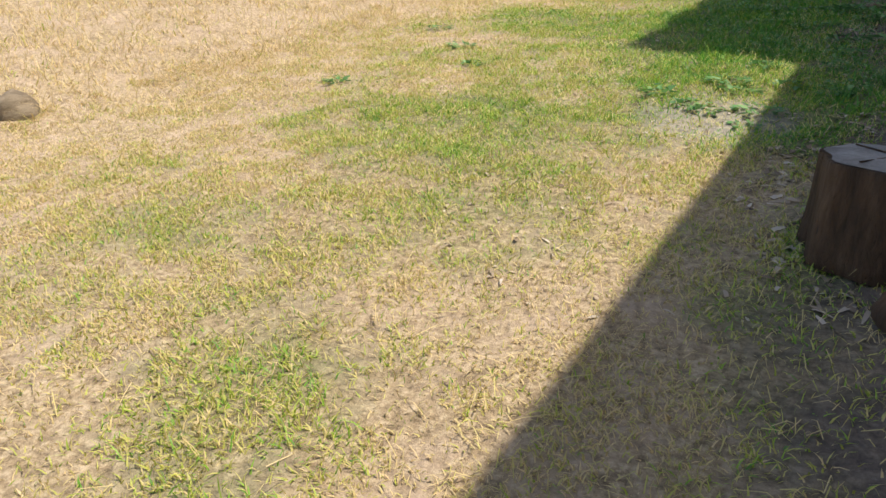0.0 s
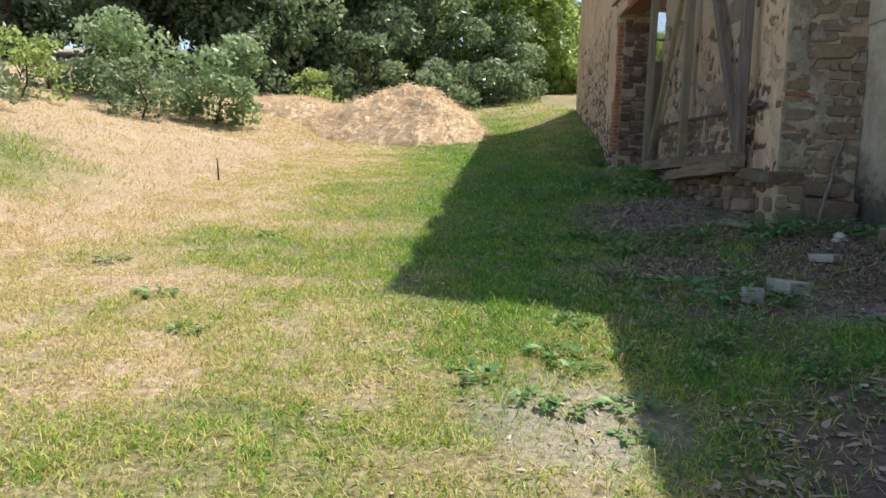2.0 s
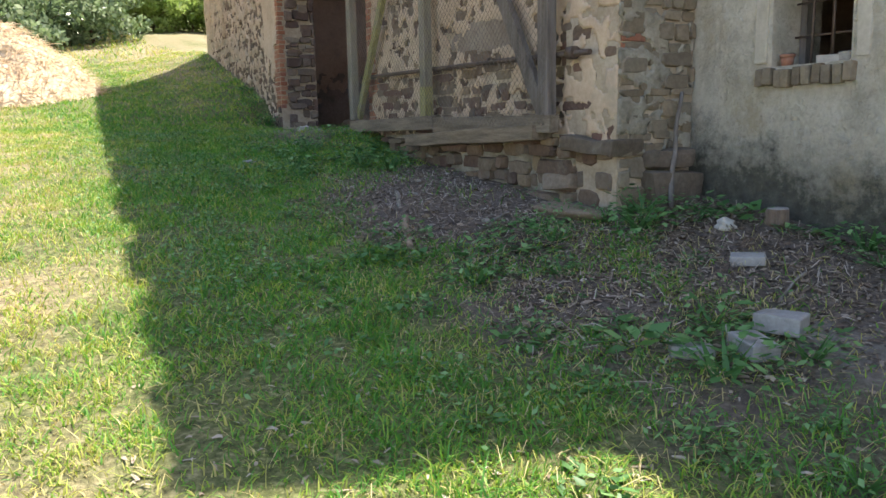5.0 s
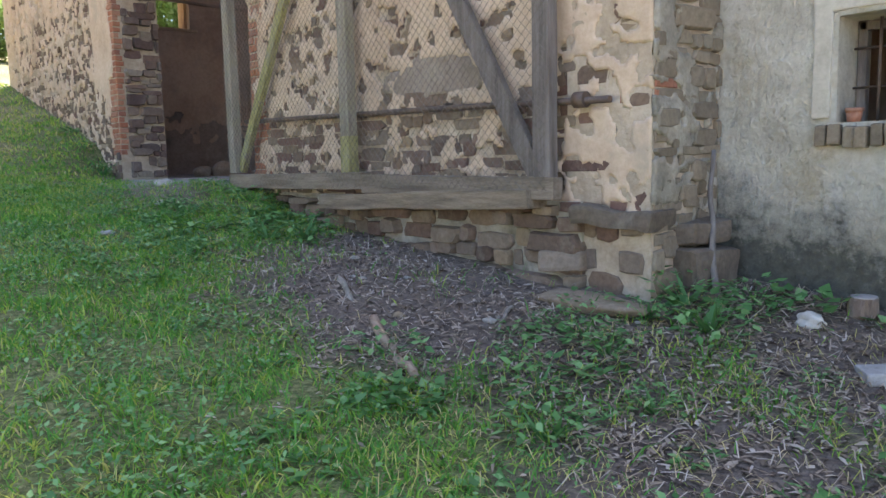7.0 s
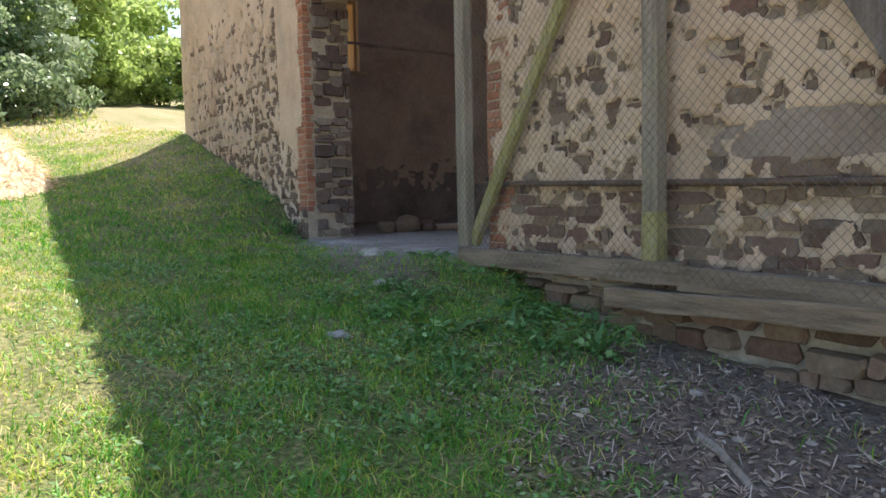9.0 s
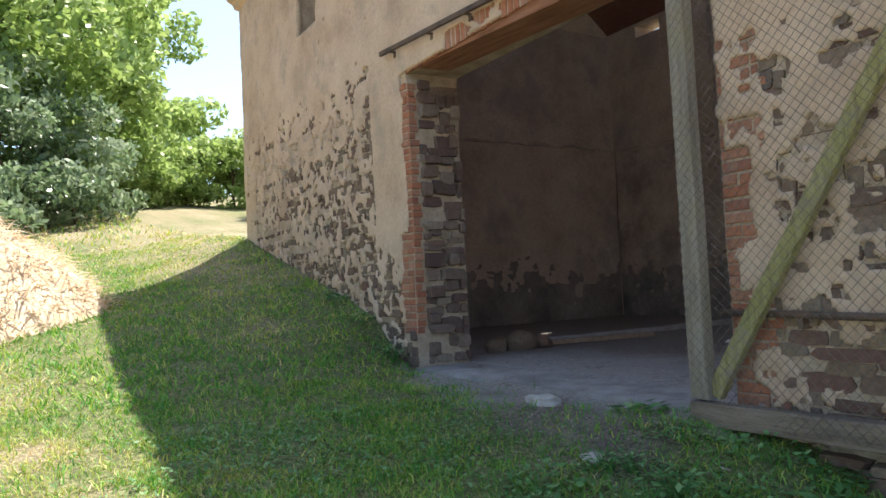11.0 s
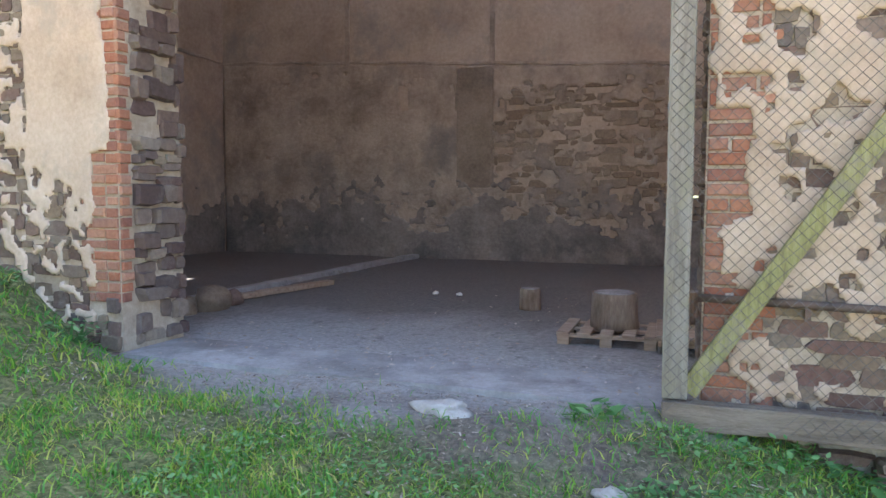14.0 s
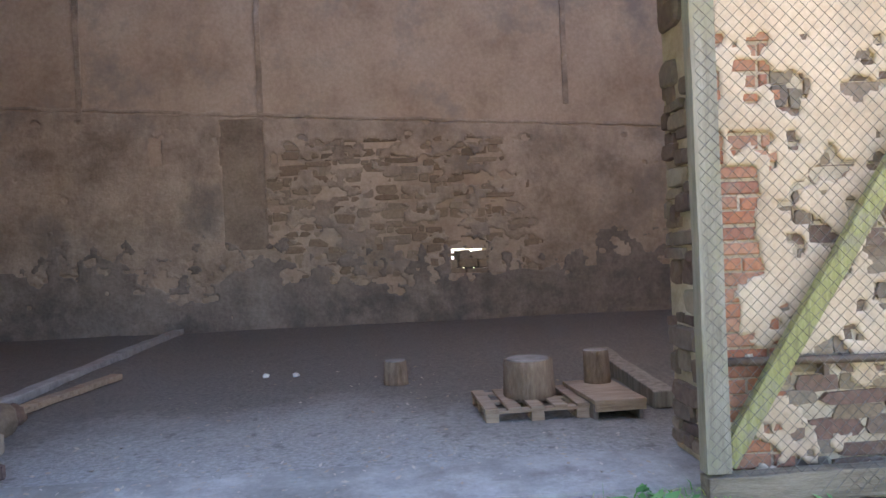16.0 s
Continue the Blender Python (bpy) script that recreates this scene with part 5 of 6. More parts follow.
for i, (x, y, s, rz, lab) in enumerate(((0.86, 6.86, (0.2, 0.22, 0.09), 24, "broken grey concrete paver lying on sand"), (0.60, 6.80, (0.15, 0.22, 0.08), -18, "tilted broken concrete paver"), (1.40, 7.5, (0.16, 0.2, 0.06), 40, "pale concrete chunk on bare earth"),
                                        (1.62, 6.62, (0.16, 0.2, 0.06), 12, "brownish paver lying by the house"), (0.36, 6.95, (0.12, 0.2, 0.06), 50, "small broken paver in the grass"))):
    tagged(part("paver", set_on(block(s, (0, 0, s[2] * 0.42), (5 * math.sin(i * 2.1), 4 * math.cos(i * 1.3), rz), 0.012, 0.012, 2, i), x, y), CONCRETE), lab, "paver", "broken pavers")
log("upright_log", (1.97, 6.42, gz(1.97, 6.42)), 0.17, 0.36, "upright brown log section against the house wall", 7)
log("root_stump", (2.03, 7.8, gz(2.03, 7.8)), 0.075, 0.1, "small rotten stump at the house foot", 9)
z0 = gz(1.80, 8.58)
tagged(part("leaning_branch", rod((1.78, 8.50, z0 - 0.02), (2.02, 8.70, 2.32), 0.022, 0.014, 8, 9, 0.05, 3), DARK_WOOD), "crooked dead branch leaning in the corner of the walls", "branch")
for i, (a, b, r) in enumerate((((0.52, 10.55), (0.36, 10.05), 0.022), ((0.25, 9.78), (-0.1, 9.02), 0.03), ((0.9, 9.3), (0.55, 9.1), 0.015), ((1.5, 7.2), (1.05, 7.05), 0.013))):
    bm = rod((*a, gz(*a) + r * 0.7), (*b, gz(*b) + r * 0.7), r, r * 0.7, 8, 8, 0.05, i)
    for v in bm.verts:
        v.co.z += gz(v.co.x, v.co.y) - (gz(*a) + (gz(*b) - gz(*a)) * min(1, max(0, (v.co.y - a[1]) / (b[1] - a[1]))))
    tagged(part("dead_stick", bm, WEATHERED if i != 1 else PALLET_WOOD), "pale barkless stick lying on bare earth", "stick", "sticks on the ground")
tagged(part("rusty_stake", rod((-5.0, 12.1, gz(-5, 12.1) - 0.05), (-5.03, 12.1, gz(-5, 12.1) + 0.32), 0.014, 0.012, 8), RUST), "short rusty stake standing in dry grass", "stake")
tagged(part("blue_sheet", set_on(boulder((0.35, 0.3, 0.1), 31, 0.5), 1.3, 5.3, -0.01), BLUE), "scrap of blue plastic sheet on the ground", "plastic sheet")


# the straw heap
def heap():
    xs, ys = np.linspace(-8.4, -0.8, 130), np.linspace(18.6, 25.4, 110)
    X, Y = np.meshgrid(xs, ys)
    g = ground_z(X, Y)
    wob = 0.35 * (fbm(X * 0.8 + 3, Y * 0.8, 3) - 0.5)
    a = np.clip(1 - (np.abs(X + 2.75) / np.where(X < -2.75, 3.5, 1.9)) ** 1.45 - (np.abs(Y - 21.9) / 2.9) ** 1.6 + wob, 0, 1)
    a = np.maximum(a, 0.42 * np.clip(1 - (np.abs(X + 6.2) / 2.0) ** 1.7 - (np.abs(Y - 23.4) / 1.7) ** 1.7 + wob, 0, 1)) * sstep(-8.4, -7.8, X) * sstep(-0.8, -1.3, X) * sstep(18.6, 19.2, Y) * sstep(25.4, 24.8, Y)
    lump = 0.5 * (fbm(X * 0.9, Y * 0.9) - 0.5) + 0.42 * (fbm(X * 2.6, Y * 2.6, 4) - 0.5)
    Z = g - 0.06 + a * (1.3 + lump) + 0.16 * (fbm(X * 6, Y * 6, 3) - 0.5) * sstep(0, 0.15, a) - 0.15 * (a <= 0)
    idx = np.arange(X.size).reshape(X.shape)
    f = np.stack([idx[:-1, :-1], idx[:-1, 1:], idx[1:, 1:], idx[1:, :-1]], -1).reshape(-1, 4)
    e = empty("straw_heap", (-3.2, 21.9, float(ground_z(-3.2, 21.9))), "large heap of dry yellow straw and hay on the slope", "straw heap")
    me = tris_mesh("body", np.stack([X, Y, Z], -1).reshape(-1, 3), f, STRAW)
    me.polygons.foreach_set("use_smooth", [True] * len(me.polygons))
    part("body", me, STRAW, e)
    n = 26000
    i = rng.integers(0, X.size, n)
    keep = a.ravel()[i] > 0.03
    i = i[keep]
    p = np.stack([X.ravel()[i], Y.ravel()[i], Z.ravel()[i]], -1) + rng.normal(0, 0.03, (len(i), 3))
    me = strands(p, rng.uniform(0.12, 0.42, len(i)), 0.014, rng.uniform(0, 1, len(i)), 0.13)
    me.materials[0] = HAY
    ob = part("straw", me, HAY, e)
    tagged(ob, kind="stuff")


def strands(p, length, width, tone, rise):
    """Loose strands lying about: thin bent strips."""
    n = len(p)
    az = rng.uniform(0, 2 * np.pi, n)
    d = np.stack([np.cos(az), np.sin(az), rng.normal(0.05, rise, n)], -1) * np.asarray(length)[:, None]
    s = np.stack([-np.sin(az), np.cos(az), rng.normal(0, 0.3, n)], -1) * (np.broadcast_to(width, (n,))[:, None] * 0.5)
    mid = p + d * 0.5 + np.stack([np.zeros(n), np.zeros(n), rng.uniform(0.0, 0.05, n)], -1)
    v = np.stack([p - s, p + s, mid - s, mid + s, p + d], 1).reshape(-1, 3)
    b = np.arange(n)[:, None] * 5
    f = np.concatenate([b + [0, 1, 2], b + [1, 3, 2], b + [2, 3, 4]], 0)
    return tris_mesh("strands", v, f, GRASS, np.repeat(tone, 5))


heap()


# ---- grass ----
def blades(x, y, length, width, tone, lean):
    n = len(x)
    z = ground_z(x, y) - 0.004
    az = rng.uniform(0, 2 * np.pi, n)
    ln = rng.gamma(2.0, lean / 2.0, n)
    up = 1 / np.sqrt(1 + ln ** 2)
    d = np.stack([np.cos(az) * ln * up, np.sin(az) * ln * up, up], -1)
    tw = rng.uniform(0, np.pi, n)
    s = np.stack([np.cos(tw), np.sin(tw), np.zeros(n)], -1) * (width * 0.5)[:, None]
    p = np.stack([x, y, z], -1)
    L = length[:, None]
    mid = p + d * L * 0.55
    tip = p + d * L + np.stack([np.cos(az), np.sin(az), -0.45 * np.ones(n)], -1) * L * 0.28
    tip[:, 2] = np.maximum(tip[:, 2], z + 0.004)
    v = np.stack([p - s, p + s, mid - s * 0.8, mid + s * 0.8, tip], 1).reshape(-1, 3)
    b = np.arange(n)[:, None] * 5
    f = np.concatenate([b + [0, 1, 2], b + [1, 3, 2], b + [2, 3, 4]], 0)
    return v, f, np.repeat(tone, 5)


def turf(name, label, x0, x1, y0, y1, per_m2, length, width, keep=None, shift=0.0, lean=0.9, clump=0.8, bare_ok=0.98):
    n = int((x1 - x0) * (y1 - y0) * per_m2)
    x, y = rng.uniform(x0, x1, n), rng.uniform(y0, y1, n)
    ok = ~((x > BARN_X - 0.06) & (y > BARN_Y0 - 0.3)) & (x < HOUSE_X - 0.05)
    bare = np.maximum(dirt_shade_mask(x, y), sand_mask(x, y))
    tuft = np.clip((fbm(x * 5.5, y * 5.5, 3) - 0.36) * 4.0, 0, 1) * np.clip((fbm(x * 1.2 + 60, y * 1.2, 4) - 0.30) * 5.0, 0.25, 1)
    ok &= rng.uniform(0, 1, n) > bare * bare_ok
    ok &= rng.uniform(0, 1, n) < (1 - clump) + clump * tuft * 1.7
    if keep is not None:
        ok &= rng.uniform(0, 1, n) < keep(x, y)
    x, y = x[ok], y[ok]
    g = green_mask(x, y)
    tone = np.clip(g * 0.88 + rng.normal(0, 0.25, len(x)) + 0.16 * fold(x, y, 6.0, 2.2) + shift + 0.04, 0, 1)
    ln = rng.uniform(0.5, 1.3, len(x)) * length * (0.65 + 0.6 * g)
    wd = rng.uniform(0.6, 1.3, len(x)) * width
    v, f, t = blades(x, y, ln, wd, tone, lean)
    tagged(new(name, tris_mesh(name, v, f, GRASS, t)), label, "grass", kind="stuff")


turf("lawn", "short sun-dried yellow grass with green tufts", -5.5, 2.1, 0.6, 5.6, 7600, 0.046, 0.0060, lean=1.1)
turf("lawn", "short yellow-green grass with dry patches", -5.5, 2.1, 5.6, 8.2, 5000, 0.052, 0.0066, lean=1.1)
turf("lawn", "short green and yellow meadow turf", -5.2, 1.45, 8.2, 16.5, 3300, 0.056, 0.0075)
turf("lawn", "short green turf on the slope", -7.5, 1.45, 16.5, 27.0, 900, 0.07, 0.013)
turf("lawn", "coarse dry grass on the bank", -11, -5.2, 1.5, 27, 330, 0.11, 0.012, shift=-0.05)
turf("meadow", "pale sunlit hay meadow on the hill", -14, 16, 27, 52, 42, 0.16, 0.04, shift=-0.1)
turf("grass_tussocks", "tall dry grass tussocks on the bank", -9, -3.6, 3.2, 9.5, 520, 0.3, 0.005, clump=1.0, keep=lambda x, y: sstep(-4.0, -5.4, x + 0.5 * fold(x, y, 1.3, 0.2)), shift=-0.2, lean=1.3)
turf("grass_tufts", "longer green grass tufts in the shade", -1.2, 1.6, 4.8, 14.2, 900, 0.12, 0.0065, keep=lambda x, y: np.clip((fbm(x * 2.4 + 7, y * 2.4, 3) - 0.56) * 6, 0, 1), shift=0.3, lean=0.8, bare_ok=0.8)
turf("grass_tufts", "scattered greener grass tufts on the dry lawn", -6.5, 0.3, 1.0, 15.0, 420, 0.075, 0.005, keep=lambda x, y: np.clip(fold(x, y, 3.1, 5.0) * fold(x, y, 1.1, 1.0) * 3.0, 0, 1), shift=0.3, lean=1.0)
n = 4200
x, y = rng.uniform(-0.9, 1.7, n), rng.uniform(1.0, 8.8, n)
tagged(new("grass_clippings", strands(np.stack([x, y, ground_z(x, y) + 0.012], -1), rng.uniform(0.03, 0.10, n), 0.0032, rng.uniform(0, 0.5, n), 0.12)), "dry grass clippings on thin shaded turf", "clippings", kind="stuff")
n = 2600
x, y = rng.uniform(-6.5, 0.5, n), rng.uniform(0.8, 12, n)
tagged(new("straw_strands", strands(np.stack([x, y, ground_z(x, y) + 0.012], -1), rng.uniform(0.05, 0.2, n), 0.003, rng.uniform(0, 0.25, n), 0.06)), "loose dry straw strands lying on the grass", "straw", kind="stuff")


# ---- litter on the bare earth ----
def litter(name, label, n, cx, cy, rx, ry, size, tones):
    a, r = rng.uniform(0, 2 * np.pi, n), np.sqrt(rng.uniform(0, 1, n))
    x, y = cx + rx * r * np.cos(a), cy + ry * r * np.sin(a)
    ok = ~((x > BARN_X - 0.08) & (y > BARN_Y0 - 0.2)) & (x < HOUSE_X - 0.05)
    x, y = x[ok], y[ok]
    n = len(x)
    p = np.stack([x, y, ground_z(x, y) + 0.006], -1)
    az, ln, wd = rng.uniform(0, 2 * np.pi, n), rng.uniform(0.3, 1.5, n) * size, rng.uniform(0.2, 0.7, n) * size * 0.5
    d = np.stack([np.cos(az), np.sin(az), rng.normal(0, 0.12, n)], -1) * ln[:, None] * 0.5
    s = np.stack([-np.sin(az), np.cos(az), rng.normal(0, 0.3, n)], -1) * wd[:, None] * 0.5
    up = np.stack([np.zeros(n), np.zeros(n), rng.uniform(0.001, 0.007, n)], -1)
    v = np.stack([p - d * 0.7 - s, p - d * 0.7 + s, p + up - s * 1.1, p + up + s * 1.1, p + d - s * 0.4, p + d + s * 0.4], 1).reshape(-1, 3)
    b = np.arange(n)[:, None] * 6
    f = np.concatenate([b + [0, 1, 3, 2], b + [2, 3, 5, 4]], 0)
    me = tris_mesh(name, v, f, CHIP, np.repeat(np.clip(rng.normal(*tones, n), 0, 1), 6))
    tagged(new(name, me), label, "litter", kind="stuff")


litter("wood_chips", "dry leaves and wood chips on bare earth", 7000, 0.85, 10.0, 1.35, 2.5, 0.055, (0.40, 0.33))
litter("wood_chips", "brown leaf litter along the house foot", 6000, 1.2, 7.8, 1.3, 1.5, 0.055, (0.34, 0.28))
litter("bark_chips", "bark chips and leaves strewn round the stump", 1300, 0.55, 4.0, 1.0, 1.6, 0.075, (0.5, 0.32))
litter("dry_leaves", "single dry leaves strewn over the lawn", 900, -0.8, 5.8, 1.5, 3.5, 0.05, (0.7, 0.2))
n = 700
fx, fy = 1.5 + rng.gamma(1.5, 0.9, n), rng.uniform(13.5, 17.2, n)
az, L = rng.uniform(0, 6.283, n), rng.uniform(0.006, 0.025, n)
p = np.stack([fx, fy, np.full(n, FLOOR_Z + 0.006)], -1)
d = np.stack([np.cos(az), np.sin(az), rng.normal(0, 0.2, n)], -1) * L[:, None]
s = np.stack([-np.sin(az), np.cos(az), rng.normal(0, 0.3, n)], -1) * L[:, None] * 0.5
tagged(new("floor_crumbs", tris_mesh("floor_crumbs", np.stack([p - d, p + s, p + d, p - s], 1).reshape(-1, 3), np.arange(n)[:, None] * 4 + [0, 1, 2, 3], CHIP, np.repeat(rng.uniform(0.55, 1, n), 4))), "crumbs and chips strewn over the dusty floor", "litter", kind="stuff")
litter("floor_litter", "small chips and crumbs of earth before the barn door", 2600, 0.7, 15.2, 0.75, 2.3, 0.03, (0.5, 0.25))
turf("grass_tufts", "sparse grass tufts before the barn door", -0.4, 1.35, 13.6, 17.4, 900, 0.06, 0.005, keep=lambda x, y: np.clip(0.15 + fold(x, y, 3.3, 1.0) * 1.6, 0, 1) * (x < 1.2), shift=0.1, lean=1.0, bare_ok=0.35)
n = 4200
x, y = rng.uniform(-0.3, 2.1, n), rng.uniform(6.8, 12.4, n)
safe = (x < 1.3) | (y < 8.5)
x, y = x[safe], y[safe]
n = len(x)
ok = dirt_shade_mask(x, y) > rng.uniform(0.2, 0.9, n)
x, y = x[ok], y[ok]
tw = strands(np.stack([x, y, ground_z(x, y) + 0.012], -1), rng.uniform(0.03, 0.17, len(x)), 0.005, rng.uniform(0.1, 1, len(x)), 0.1)
tw.materials[0] = CHIP
tagged(new("twigs", tw), "thin dry twigs and stalks on bare earth", "twigs", kind="stuff")
for i in range(26):
    x, y = float(rng.uniform(0.15, 1.3)), float(rng.uniform(8.6, 12.6))
    s = float(rng.uniform(0.03, 0.08))
    tagged(part("pebble", set_on(boulder((s, s * 1.3, s * 0.7), 50 + i, 0.3, 1), x, y), PALE_STONE if i % 3 else STONE), "small loose stone on bare earth", "pebble", "pebbles before the gate")


# ---- weeds ----
def leaf_fan(n, height, spread, size, seed, droop=0.5):
    """A low plant: stems with pointed leaves. Returns vertex, face and tone arrays."""
    r = np.random.default_rng(seed)
    V, F, T = [], [], []
    for i in range(n):
        az, rr = r.uniform(0, 6.283), spread * math.sqrt(r.uniform(0.02, 1))
        base = np.array([rr * math.cos(az), rr * math.sin(az), height * r.uniform(0.15, 1.0) * (1.1 - 0.5 * rr / spread)])
        a2 = az + r.normal(0, 0.8)
        L = size * r.uniform(0.6, 1.3)
        d = np.array([math.cos(a2), math.sin(a2), r.uniform(-droop, 0.5)]) * L
        s = np.array([-math.sin(a2), math.cos(a2), r.normal(0, 0.25)]) * L * 0.27
        k = len(V)
        V += [base, base + d * 0.4 + s, base + d * 0.42 + (0, 0, -0.08 * L), base + d * 0.4 - s, base + d]
        F += [(k, k + 2, k + 1), (k, k + 3, k + 2), (k + 1, k + 2, k + 4), (k + 2, k + 3, k + 4)]
        T += [r.uniform(0, 1)] * 5
        if i % 3 == 0:
            k = len(V)
            V += [np.array([0.02 * r.normal(), 0.02 * r.normal(), 0]), np.array([0.006, 0, 0]), base]
            F += [(k, k + 1, k + 2)]
            T += [0.2] * 3
    return np.array(V), np.array(F), np.array(T)


def weed(kind_seed, n, height, spread, size, label):
    v, f, t = leaf_fan(n, height, spread, size, kind_seed)
    e = tagged(new("weed"), label, "weed", "weeds by the walls")
    tagged(part("foliage", tris_mesh("foliage", v, f, LEAF_WEED, t), LEAF_WEED, e), kind="stuff")
    return e


protos = [weed(1, 60, 0.17, 0.2, 0.06, "green nettle-like weed growing by the wall"), weed(2, 30, 0.1, 0.17, 0.10, "low broad-leaved green weed in the turf"), weed(3, 80, 0.24, 0.24, 0.065, "leafy green weed clump on bare earth")]
spots = [(0.9, 12.9), (1.1, 12.5), (0.6, 13.1), (1.2, 13.0), (0.3, 12.9), (0.8, 12.2), (1.25, 12.0), (0.45, 12.4), (0.15, 12.3), (1.05, 13.5), (1.3, 12.7), (0.7, 11.8), (0.1, 13.6), (-0.2, 12.0), (0.95, 11.6),
         (0.3, 8.6), (0.55, 8.45), (0.0, 8.3), (0.85, 8.75), (1.45, 8.45), (1.6, 8.6), (1.85, 8.3), (1.95, 8.05), (1.3, 8.3), (1.7, 8.2), (2.0, 7.6), (2.05, 7.2), (1.9, 7.0), (0.5, 6.95), (0.35, 6.75), (0.65, 7.1), (0.2, 7.2), (0.75, 6.6), (-0.1, 7.6),
         (-0.3, 9.0), (-0.5, 9.6), (0.05, 9.4), (-0.6, 10.4), (-0.4, 11.2), (-1.0, 5.2), (-0.75, 5.6), (-1.3, 5.5), (-0.6, 4.9), (-3.3, 8.6), (-3.0, 5.9), (-4.2, 7.4), (-3.9, 5.1), (-3.5, 6.6), (0.55, 5.6), (1.2, 13.9), (1.3, 17.6), (1.25, 18.2), (1.3, 19.0)]
pick = random.Random(5)
spots += [(pick.uniform(-0.9, 1.3), pick.uniform(4.9, 9.2)) for _ in range(46)] + [(pick.uniform(-0.8, 1.2), pick.uniform(11.2, 13.6)) for _ in range(26)]
for i, (x, y) in enumerate(spots):
    m = pose(x, y, gz(x, y) - 0.01, 0, 0, i * 77) @ Matrix.Scale(0.75 + 0.5 * ((i * 37) % 10) / 10, 4)
    if i < 3:
        protos[i].matrix_basis = m
    else:
        w = copy_thing(protos[(1 if x < -0.2 else i % 3)], m)
        w.scale = (0.8 + 0.05 * (i % 8),) * 3 if x > -0.2 and i < 53 else (0.5 + 0.04 * (i % 7),) * 3
# low creeping leaves between the grass
n = 60000
x, y = rng.uniform(-2.2, 1.42, n), rng.uniform(5.6, 15.5, n)
ok = rng.uniform(0, 1, n) < np.clip((fbm(x * 2.6, y * 2.6, 4) - 0.36) * 2.5, 0, 0.75) * (1 - 0.985 * dirt_shade_mask(x, y)) * sstep(5.6, 7.0, y + x) * (1 - sand_mask(x, y)) * sstep(-2.2, -1.2, x)
x, y = x[ok], y[ok]
n = len(x)
az, L = rng.uniform(0, 6.283, n), rng.uniform(0.010, 0.028, n)
p = np.stack([x, y, ground_z(x, y) + rng.uniform(0.02, 0.065, n)], -1)
d = np.stack([np.cos(az), np.sin(az), rng.normal(0, 0.35, n)], -1) * L[:, None]
s = np.stack([-np.sin(az), np.cos(az), rng.normal(0, 0.3, n)], -1) * L[:, None] * 0.4
v = np.stack([p - d * 0.6, p + s, p + d, p - s], 1).reshape(-1, 3)
tagged(new("clover", tris_mesh("clover", v, np.arange(n)[:, None] * 4 + [0, 1, 2, 3], LEAF_WEED, np.repeat(rng.uniform(0, 1, n), 4))), "low creeping green leaves between the grass", "ground cover", kind="stuff")


# ---- trees and bushes ----
def crown_mesh(clumps, per, size, seed, mat):
    r = np.random.default_rng(seed)
    P, T = [], []
    for c, rad in clumps:
        k = int(per * rad * rad)
        q = r.normal(0, 1, (k, 3))
        q /= np.linalg.norm(q, axis=1)[:, None]
        q *= (rad * r.uniform(0.45, 1.12, k) ** 0.6)[:, None]
        q[:, 2] *= 0.75
        P.append(np.array(c) + q)
        # leaves get paler toward each clump's top: light from above put into the tone
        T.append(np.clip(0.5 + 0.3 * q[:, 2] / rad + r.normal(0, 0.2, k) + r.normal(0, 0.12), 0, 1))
    P, T = np.concatenate(P), np.concatenate(T)
    n = len(P)
    d = r.normal(0, 1, (n, 3))
    d[:, 2] -= 0.4
    d /= np.linalg.norm(d, axis=1)[:, None]
    e = np.cross(d, r.normal(0, 1, (n, 3)))
    e /= np.linalg.norm(e, axis=1)[:, None]
    L = (size * r.uniform(0.55, 1.35, n))[:, None]
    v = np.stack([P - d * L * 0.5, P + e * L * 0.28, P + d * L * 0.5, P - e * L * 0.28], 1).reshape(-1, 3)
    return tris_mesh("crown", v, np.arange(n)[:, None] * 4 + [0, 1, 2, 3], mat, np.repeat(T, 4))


def tree(name, x, y, h, rad, mat, size, seed, label, category="tree", trunk=0.16, low=0.12, per=260, puff=(0.2, 0.38)):
    r = random.Random(seed)
    z = gz(x, y)
    e = empty(name, (x, y, z), label, category)
    clumps = []
    for i in range(int(24 + rad * 6)):
        a, q, f = r.uniform(0, 6.283), math.sqrt(r.uniform(0, 1)), r.uniform(low, 0.97)
        wide = rad * (0.45 + 0.75 * math.sin(math.pi * min(1, 0.25 + 0.72 * f)))
        clumps.append(((x + wide * q * math.cos(a), y + wide * q * math.sin(a), z + h * f), rad * r.uniform(*puff)))
    top = Vector((x + 0.3 * r.uniform(-1, 1), y, z + h * 0.75))
    part("trunk", rod((x, y, z - 0.2), top, trunk, trunk * 0.3, 9, 7, 0.25, seed), BARK, e)
    limbs = []
    for c, q in clumps[:8]:
        s = Vector((x, y, z)).lerp(top, min(0.9, max(0.15, (c[2] - z) / h * 0.7)))
        limbs.append(rod(s, c, trunk * 0.3, trunk * 0.08, 6, 4, 0.2, seed))
    part("limbs", merge(*limbs), BARK, e)
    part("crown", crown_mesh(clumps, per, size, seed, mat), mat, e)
    return e


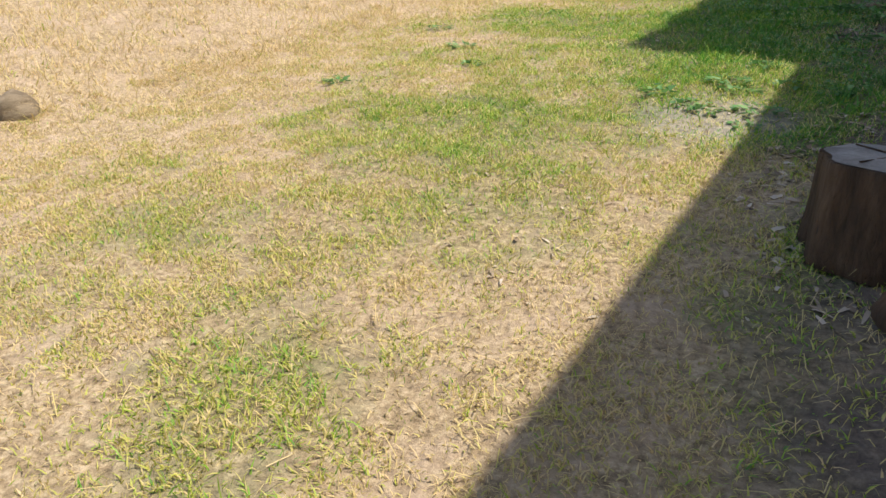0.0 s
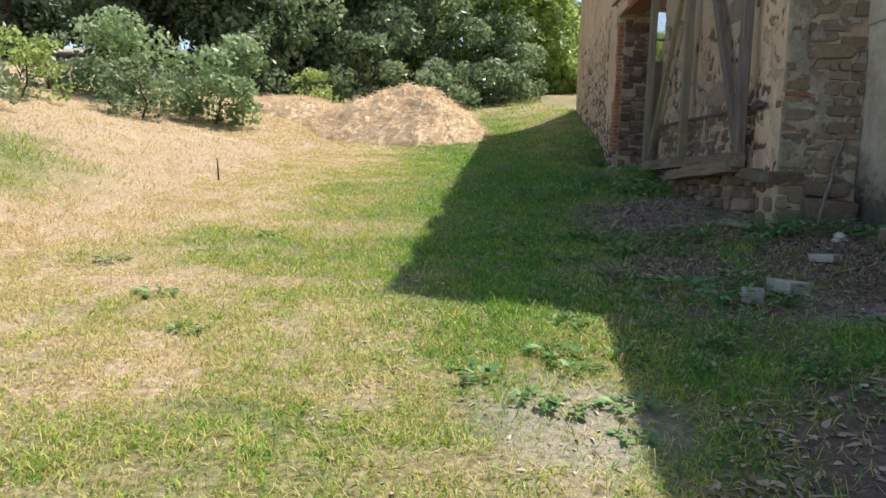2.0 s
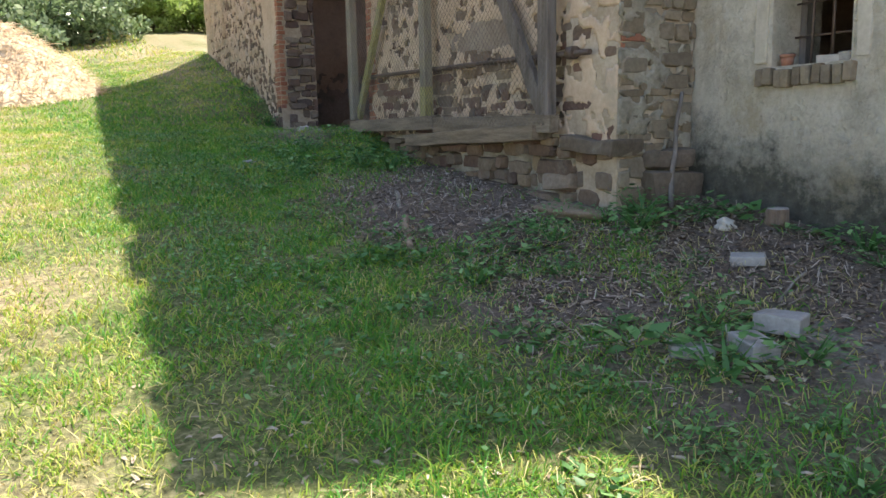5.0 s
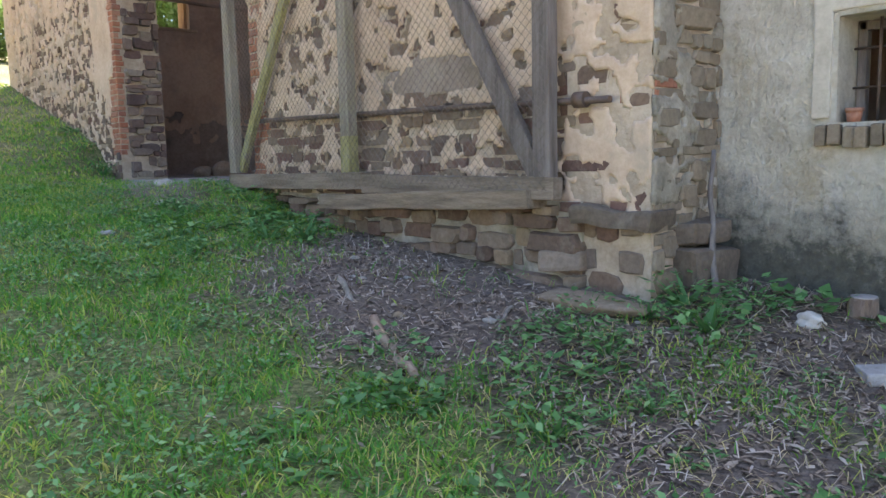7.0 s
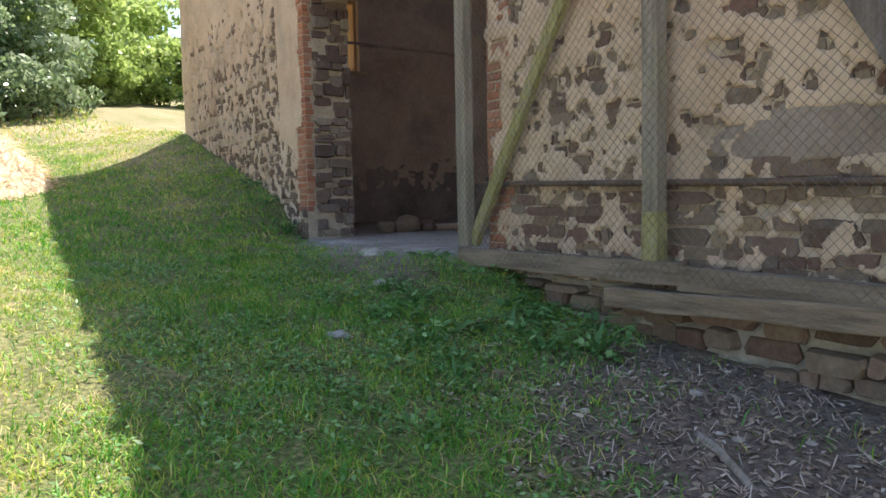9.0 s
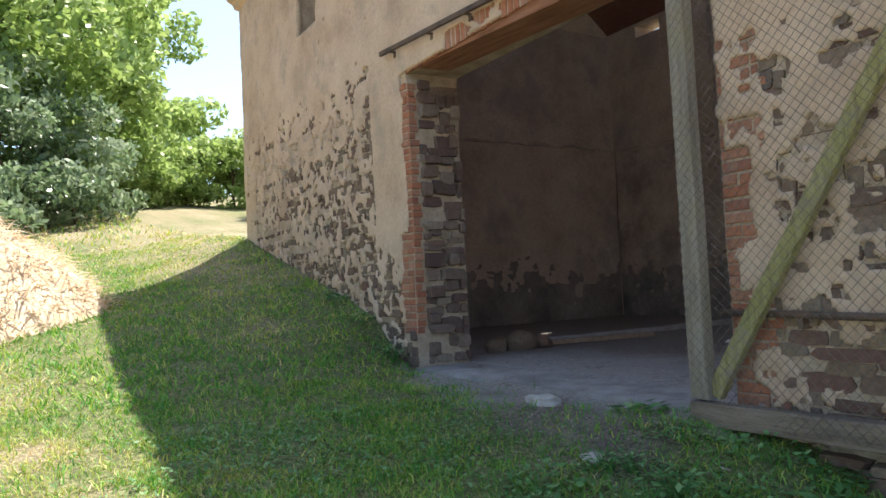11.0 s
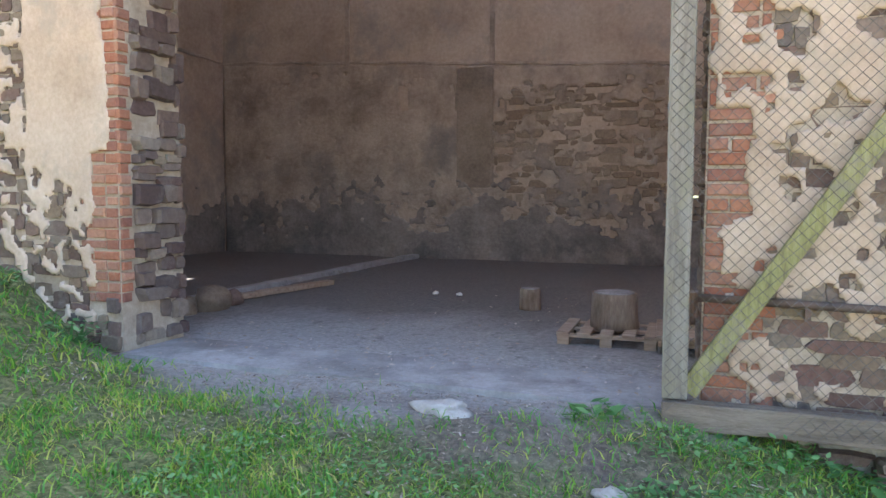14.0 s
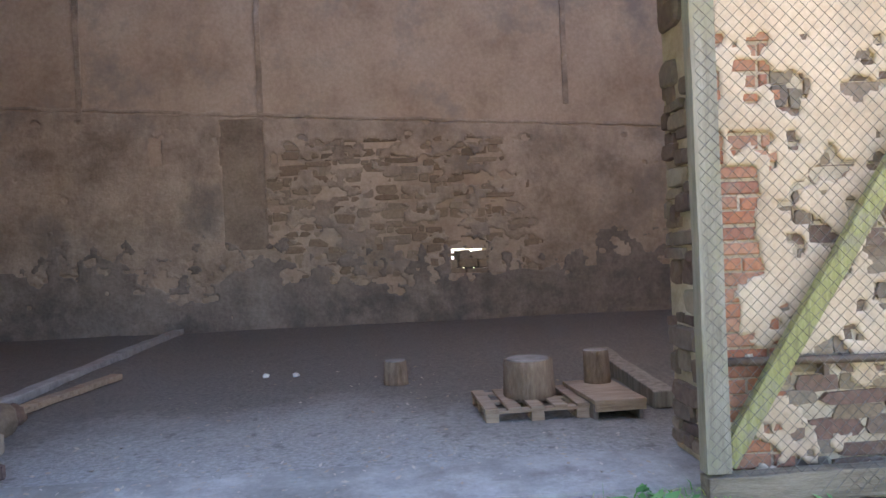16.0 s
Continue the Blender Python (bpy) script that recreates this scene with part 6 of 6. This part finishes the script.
DK, LT = "dense dark green broadleaf tree at the meadow's edge", "sunlit light green broadleaf tree on the hill"
for i, (x, y, h, rad) in enumerate([(-5.3, 33.5, 11, 3.6), (-8.6, 31, 12, 4.4), (-12.5, 28.5, 12, 4.6), (-16.5, 25, 11, 4.4), (-20, 20, 11, 4.6), (-10, 37, 13, 5), (-17, 32, 13, 5)]):
    tree("tree", x, y, h, rad, LEAF_DARK, 0.26, 100 + i, DK, trunk=0.22, low=0.03, per=330)
for i, (x, y, h, rad) in enumerate([(-1.4, 40, 11, 4.2), (2.6, 45, 12, 3.0), (0.4, 45, 12.5, 3.3), (5.2, 50, 5.0, 3.0), (-5.5, 44, 13, 4.8), (11.5, 36, 11, 3.4), (15, 38, 11, 4.0)]):
    tree("tree", x, y, h, rad, LEAF_LIGHT, 0.32, 200 + i, LT, trunk=0.2, low=0.06, per=280)
for i, (x, y, h, rad, m) in enumerate([(-0.3, 34.5, 3.6, 1.5, LEAF_DARK), (-2.0, 33.2, 3.4, 1.5, LEAF_DARK), (-5.6, 28.2, 2.4, 1.3, LEAF_DARK), (-8.2, 26.4, 2.2, 1.2, LEAF_DARK), (-2.6, 30.5, 1.7, 1.2, LEAF_DARK)]):
    tree("bush", x, y, h, rad, m, 0.2, 300 + i, "rounded dark green bush at the wood's edge", "bush", 0.06, 0.03, 420, (0.3, 0.45))
for i, (x, y, h, rad) in enumerate([(6.4, 41.5, 3.0, 1.6), (8.6, 42.5, 3.2, 1.7), (4.6, 42.5, 2.6, 1.4), (10.6, 44, 3.2, 1.8), (2.6, 40.5, 2.2, 1.2)]):
    tree("hedge_bush", x, y, h, rad, LEAF_LIGHT, 0.22, 400 + i, "bright green hedge bush on the hill", "bush", 0.06, 0.0, 420, (0.32, 0.5))
tree("elder_bush", -7.2, 18.3, 1.85, 0.85, LEAF_PALE, 0.14, 501, "pale green elder bush beside the straw heap", "bush", 0.03, 0.02, 800, (0.32, 0.5))
tree("elder_bush", -9.2, 18.2, 1.7, 1.1, LEAF_PALE, 0.14, 502, "pale weedy bush on the dry bank", "bush", 0.03, 0.08, 500, (0.3, 0.5))
for i, (x, y) in enumerate([(-8.2, 16.6), (-9.8, 15.2), (-9.4, 13.0), (-11, 11.2), (-10.6, 17.5), (-6.4, 24.4)]):
    tree("weed_bush", x, y, 1.2, 0.7, LEAF_LIGHT if i % 2 else LEAF_DARK, 0.12, 600 + i, "low weedy bush on the dry bank", "bush", 0.03, 0.05, 700)
